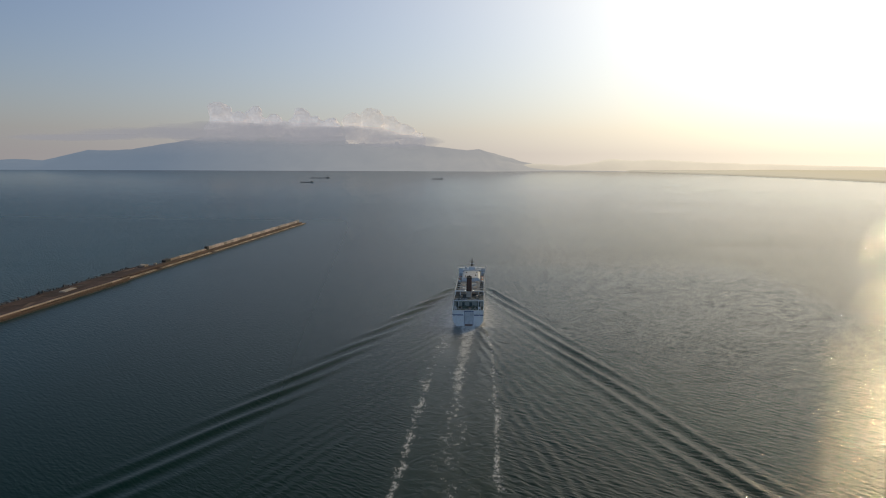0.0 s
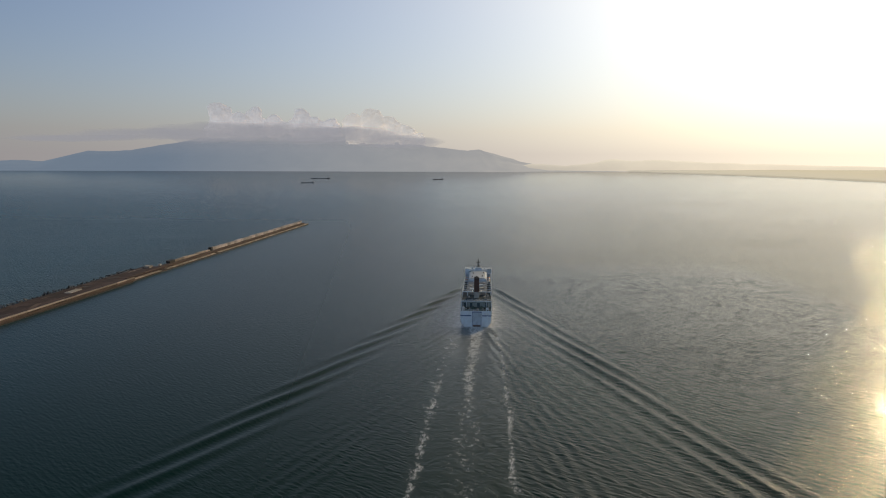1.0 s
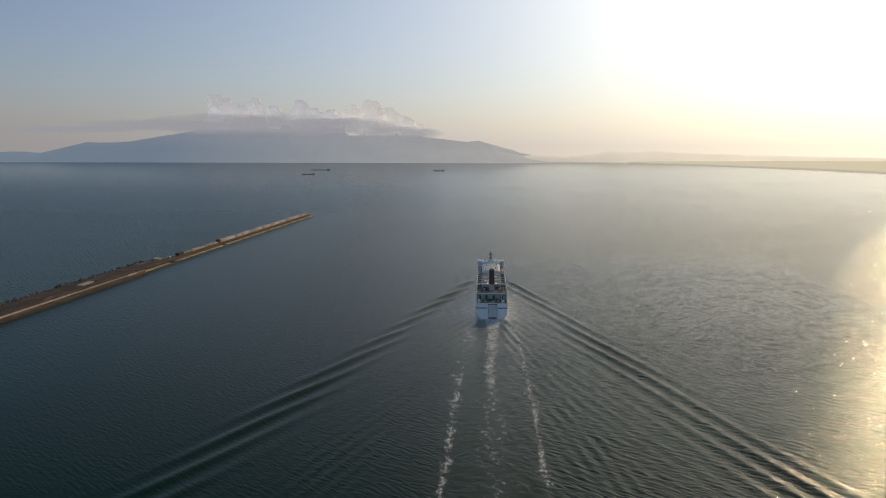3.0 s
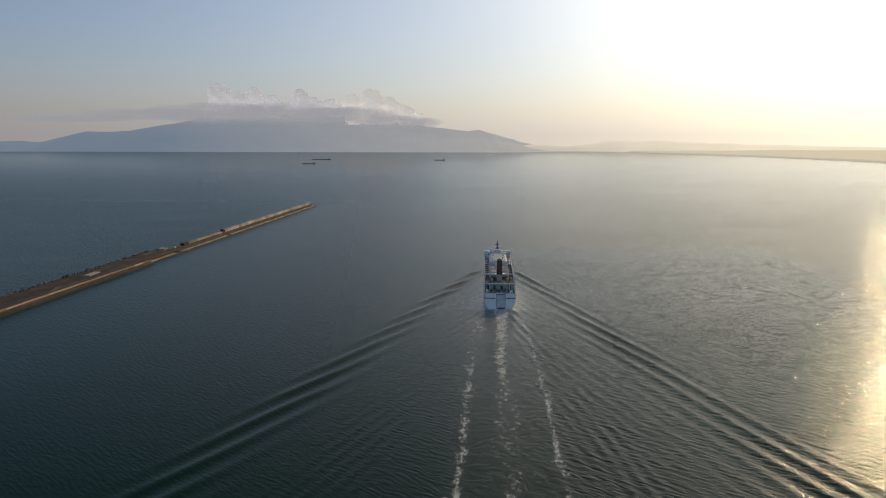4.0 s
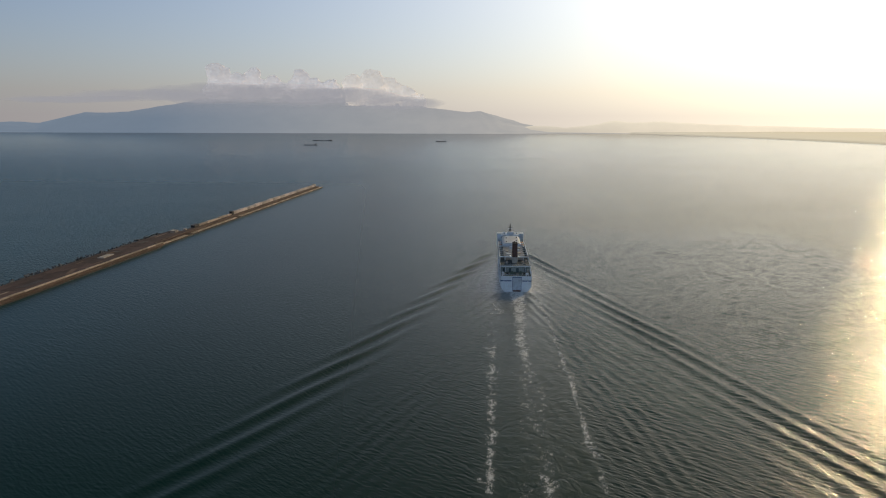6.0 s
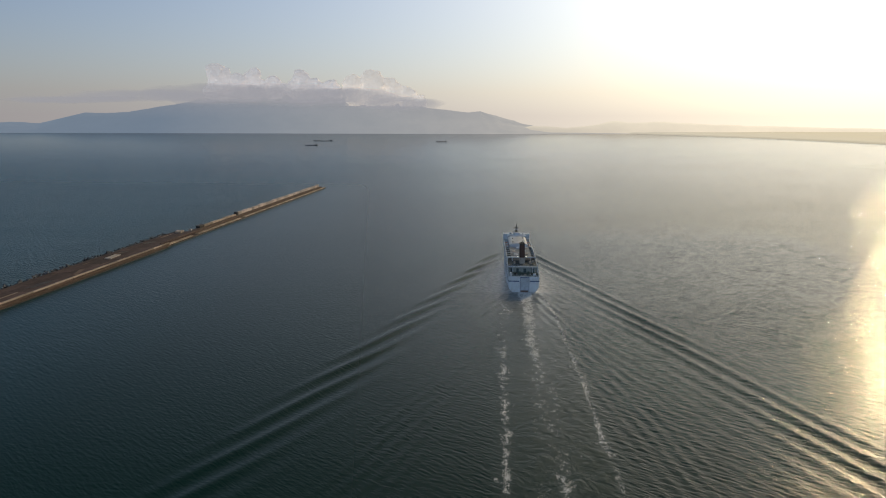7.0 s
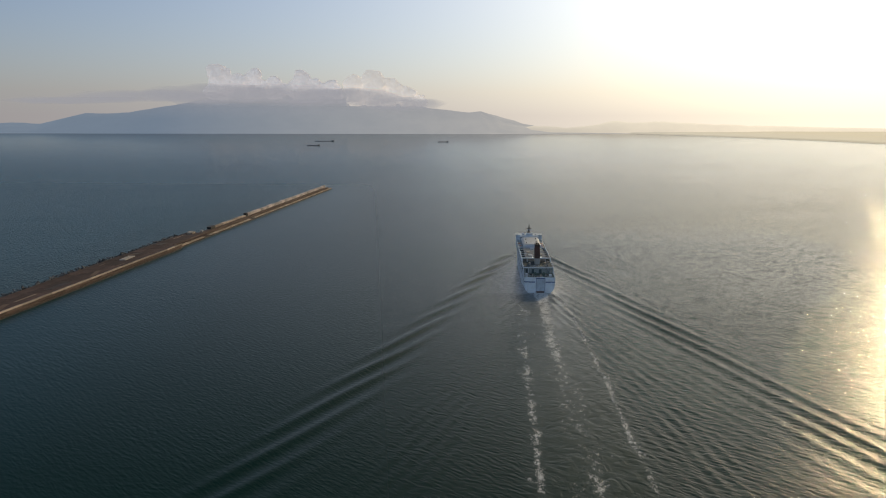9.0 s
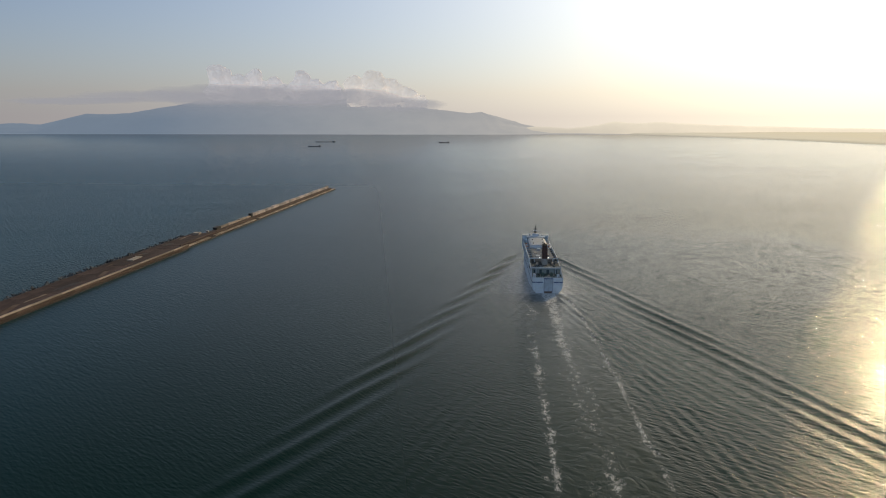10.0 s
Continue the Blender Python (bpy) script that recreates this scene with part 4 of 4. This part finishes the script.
for x, y, w, l, h in ((-6.5, 18.5, 1.6, 2.2, 0.9), (6.0, 19.0, 2.0, 1.8, 0.8), (-5.0, 25.0, 1.2, 3.2, 1.1), (5.4, 25.5, 1.4, 3.0, 1.1), (7.6, 28, 1.2, 1.2, 1.5)):
    part("deck_vent", box(x - w / 2, x + w / 2, y - l / 2, y + l / 2, 14.0, 14.0 + h, 0.08), CREAM if w < 1.5 else DECK_GREY, ferry)

# flat deck-grey panels paint the shade of the bulkhead's openings
for x, w in ((-7.4, 1.2), (-3.4, 1.6), (1.4, 1.8), (6.6, 1.4)):
    part("bulkhead_opening", box(x - w / 2, x + w / 2, 15.55, 15.62, 9.8, 12.4), DECK_GREY, ferry, "dark panel painted as a shaded doorway")

# funnel
funnel = part("funnel_base", box(-1.8, 1.8, 23.2, 31.0, 14.0, 18.2, 0.25), CREAM, ferry, "cream painted funnel casing")
bm = bmesh.new()
low = [(-1.75, 23.4), (1.75, 23.4), (1.75, 30.4), (-1.75, 30.4)]
a = [bm.verts.new((x, y, 18.1)) for x, y in low]
b = [bm.verts.new((x * 0.92, y * 0.95 + 2.0, 27.0)) for x, y in low]
for i in range(4):
    bm.faces.new((a[i], a[(i + 1) % 4], b[(i + 1) % 4], b[i]))
bm.faces.new(b)
bm.faces.new(a[::-1])
bmesh.ops.bevel(bm, geom=[e for e in bm.edges if abs(e.verts[0].co.z - e.verts[1].co.z) > 1], offset=0.5, segments=3, affect="EDGES")
stack = part("funnel_stack", bm, FUNNEL, funnel, "dark brown funnel stack")
part("funnel_cap", box(-1.75, 1.75, 24.1, 31.0, 26.6, 27.25, 0.2), SOOT_AND_SHADE, funnel, "sooty black cap")
for x, y in ((-0.8, 25.2), (0.8, 25.2), (-0.7, 27.4), (0.7, 27.4), (0, 29.3)):
    part("exhaust_pipe", rod((x, y, 26.8), (x, y - 0.2, 28.1), 0.3, sides=10), SOOT_AND_SHADE, funnel)
for i in range(9):
    part("funnel_rung", rod((-0.4, 23.25 + 0.16 * i, 18.8 + 0.9 * i), (0.4, 23.25 + 0.16 * i, 18.8 + 0.9 * i), 0.05, sides=6), STEEL, funnel)

# cross gantry with floodlights
part("gantry_beam", box(-9.7, 9.7, 33.0, 34.0, 16.2, 17.0, 0.08), WHITE, ferry, "white cross beam")
for x in (-9.5, -6.2, 6.2, 9.5):
    part("gantry_post", box(x - 0.25, x + 0.25, 33.2, 33.8, 14.0, 16.3, 0.04), WHITE, ferry)
for x in (-2.7, 3.0):
    f = part("floodlight", box(x - 0.35, x + 0.35, 32.4, 33.0, 17.0, 17.5, 0.08), STEEL, ferry)
    part("floodlight_lens", box(x - 0.28, x + 0.28, 32.33, 32.41, 17.06, 17.46, 0.03), LAMP, f, "lit white floodlight")

# long deckhouse, its roof and the galleries along both sides
part("deckhouse", box(-6.6, 6.6, 35, 74, 14.0, 16.3, 0.08), CREAM, ferry)
part("deckhouse_roof", box(-6.9, 6.9, 34.8, 74, 16.3, 16.55, 0.05), DECK_PALE, ferry, "weathered grey deckhouse roof")
for s in (-1, 1):
    for i in range(10):
        y = 38 + 7.6 * i
        x0, x1 = sorted((s * 6.6, s * 9.6))
        part("gallery_frame", box(x0, x1, y, y + 0.3, 15.8, 16.15), WHITE, ferry)
for x, y, w, l, h in ((-3.4, 42, 3.0, 4.0, 0.7), (3.6, 46, 2.6, 5.0, 0.6), (-4.4, 55, 2.0, 6.0, 0.5), (2.4, 57, 3.4, 3.0, 0.9), (-1.0, 66, 2.4, 2.4, 1.2), (4.6, 67, 2.0, 4.0, 0.6)):
    part("skylight_hatch", box(x - w / 2, x + w / 2, y - l / 2, y + l / 2, 16.5, 16.5 + h, 0.1), ROOF_WHITE if h > 0.65 else CREAM, ferry)
for y in (50, 61.5, 71):
    part("roof_seam", box(-6.6, 6.6, y, y + 0.25, 16.52, 16.7), ROOF_WHITE, ferry)


def lifeboat(x, y):
    bm = bmesh.new()
    made = bmesh.ops.create_icosphere(bm, subdivisions=3, radius=1)
    for v in made["verts"]:
        v.co.x *= 1.25
        v.co.y *= 3.9
        v.co.z *= 1.15 if v.co.z < 0 else 0.95
    boat = part("lifeboat", bm, ROOF_WHITE, ferry, "white enclosed lifeboat in its davits", True)
    boat.matrix_basis = pose(x, y, 15.6)
    part("boat_canopy", ball((0, 0.4, 0.65), 1, (1.0, 2.4, 0.6), 2), ORANGE, boat, "orange canopy", True)
    for yy in (-2.6, 2.6):
        part("davit", rod((0.9 * (1 if x < 0 else -1), yy, -1.6), (0, yy, 1.9), 0.14, sides=6), WHITE, boat)


for x in (-8.1, 8.1):
    for y in (82, 93):
        lifeboat(x, y)

# forward house, bridge and mast
part("forward_house", box(-6.7, 6.7, 74.2, 109, 14.0, 18.0, 0.12), ROOF_WHITE, ferry, "white forward deckhouse")
bm = bmesh.new()
prof = [(-6.7, 18.0), (-5.2, 18.75), (0, 19.0), (5.2, 18.75), (6.7, 18.0)]
a = [bm.verts.new((x, 75, z)) for x, z in prof]
b = [bm.verts.new((x, 108, z)) for x, z in prof]
for i in range(4):
    bm.faces.new((a[i], a[i + 1], b[i + 1], b[i]))
bm.faces.new(a[::-1])
bm.faces.new(b)
bm.faces.new((a[0], b[0], b[4], a[4]))
part("house_roof", bm, ROOF_WHITE, ferry, "white cambered roof")
for x, y in ((-4, 80), (3.5, 84), (-3.5, 96), (4.2, 99)):
    part("roof_vent", rod((x, y, 18.4), (x, y, 19.7), 0.4, sides=10), CREAM, ferry)
part("wheelhouse", box(-7.2, 7.2, 109, 121, 14.0, 19.4, 0.15), WHITE, ferry, "white wheelhouse")
for s in (-1, 1):
    x0, x1 = sorted((s * 7.1, s * 10.2))
    part("bridge_wing", box(x0, x1, 114.5, 119.5, 16.4, 19.4, 0.12), WHITE, ferry)
    part("wing_support", box(x0, x1, 112, 120, 10.1, 16.4, 0.1), WHITE, ferry)
part("wheelhouse_roof", box(-10.4, 10.4, 113.8, 120.4, 19.4, 19.75, 0.08), WHITE, ferry)
for i in range(9):
    x = -6.4 + 1.6 * i
    part("window", box(x - 0.6, x + 0.6, 108.94, 109.06, 17.2, 18.4), GLASS, ferry)
    part("window", box(x - 0.65, x + 0.65, 120.94, 121.06, 17.2, 18.6), GLASS, ferry)
part("radar_house", box(-2.4, 2.6, 111.5, 115.5, 19.4, 21.2, 0.12), ROOF_WHITE, ferry, "white box on the wheelhouse roof")
mast = part("mast", rod((0, 117, 19.6), (0, 117, 27.0), 0.6, 0.34, 10), STEEL, ferry, "dark signal mast")
for z, w in ((22.3, 1.1), (24.2, 2.1)):
    part("yard", box(-w, w, 116.8, 117.2, z, z + 0.42, 0.05), STEEL, mast)
part("mast_platform", box(-1.2, 1.2, 116, 118, 21.2, 21.5, 0.05), STEEL, mast)
part("radar_scanner", box(-1.5, 1.5, 116.3, 116.6, 23.1, 23.45, 0.05), ROOF_WHITE, mast)
for x in (-0.9, 0.9):
    part("mast_stay", rod((x * 1.6, 118.4, 19.6), (x * 0.2, 117.2, 24.2), 0.1, sides=6), STEEL, mast)
part("aerial", rod((0, 117, 26.9), (0, 117, 29.0), 0.08, sides=6), STEEL, mast)
part("satellite_dome", ball((-4.6, 113, 20.6), 0.9, sub=2), ROOF_WHITE, ferry, "", True)
part("satellite_dome", ball((5.0, 112.5, 20.3), 0.6, sub=2), ROOF_WHITE, ferry, "", True)
part("foredeck", prism([(-half_breadth(y, 10.2) * 0.97, y) for y in (112, 118, 124, 129, 132.5)] + [(half_breadth(y, 10.2) * 0.97, y) for y in (132.5, 129, 124, 118, 112)], 9.4, 9.7), DECK_GREEN, ferry)
for s in (-1, 1):
    for i in range(16):
        y = 40 + 4.4 * i
        part("window", box(s * 9.93 - 0.05, s * 9.93 + 0.05, y, y + 1.3, 11.6, 12.7), GLASS, ferry)
    # flat dark panels paint the shade inside the side openings
    for i in range(5):
        y = 18 + 3.6 * i
        part("side_opening", box(s * 9.93 - 0.05, s * 9.93 + 0.05, y, y + 2.2, 10.9, 12.6), SOOT_AND_SHADE, ferry)
    part("mast_light_post", rod((s * 9.6, 14.6, 14.0), (s * 9.6, 14.6, 17.6), 0.12, sides=6), STEEL, ferry)

# ---- cargo ships at anchor ----


def cargo_ship(x, y, length, rz, label, cranes, hull_mat, height=1.0):
    ship = thing("cargo_ship", x, y, 0, rz, label, "cargo ship", "cargo ships at anchor")
    h, w = length / 2, length * 0.085
    deck = 3.0 * height
    outline = [(-h, -w * 0.8), (-h + 2, -w), (h * 0.8, -w), (h * 0.94, -w * 0.5), (h, 0), (h * 0.94, w * 0.5), (h * 0.8, w), (-h + 2, w), (-h, w * 0.8)]
    bm = bmesh.new()
    lo = [bm.verts.new((px * 0.97, py * 0.9, -2)) for px, py in outline]
    hi = [bm.verts.new((px, py, deck + (1.6 * height if px > h * 0.78 else 0.6 * height if px < -h * 0.9 else 0))) for px, py in outline]
    n = len(outline)
    for i in range(n):
        bm.faces.new((lo[i], lo[(i + 1) % n], hi[(i + 1) % n], hi[i]))
    bm.faces.new(hi)
    bm.faces.new(lo[::-1])
    part("hull", bm, hull_mat, ship, "dark hull")
    part("hatch_coaming", box(-h * 0.62, h * 0.7, -w * 0.7, w * 0.7, deck - 0.2, deck + 0.9 * height, 0.1), RUST, ship)
    house = part("deckhouse", box(-h * 0.93, -h * 0.72, -w * 0.85, w * 0.85, deck - 0.2, deck + 4.6 * height, 0.15), HULL_HAZED, ship, "dark stern deckhouse")
    part("bridge", box(-h * 0.91, -h * 0.70, -w, w, deck + 4.6 * height, deck + 6.4 * height, 0.12), CREAM, house)
    part("funnel", box(-h * 0.95, -h * 0.88, -w * 0.25, w * 0.25, deck + 4.0 * height, deck + 8.0 * height, 0.15), SOOT_AND_SHADE, house)
    for c in cranes:
        part("mast", rod((h * c, 0, deck), (h * c, 0, deck + 4.4 * height), 0.35, 0.25, 8), STEEL, ship)
    part("foremast", rod((h * 0.86, 0, deck + 1), (h * 0.86, 0, deck + 4.2 * height), 0.25, 0.15, 8), STEEL, ship)


cargo_ship(-671, 2299, 50, 177, "dark coaster riding at anchor with its deckhouse aft", (0.35,), HULL_HAZED, 0.5)
cargo_ship(-733, 2790, 88, 178, "long low dark cargo ship riding at anchor", (0.1, 0.5), HULL_HAZED, 0.42)
cargo_ship(-205, 2735, 46, 176, "small rust-dark cargo ship riding at anchor", (0.3,), RUST, 0.5)
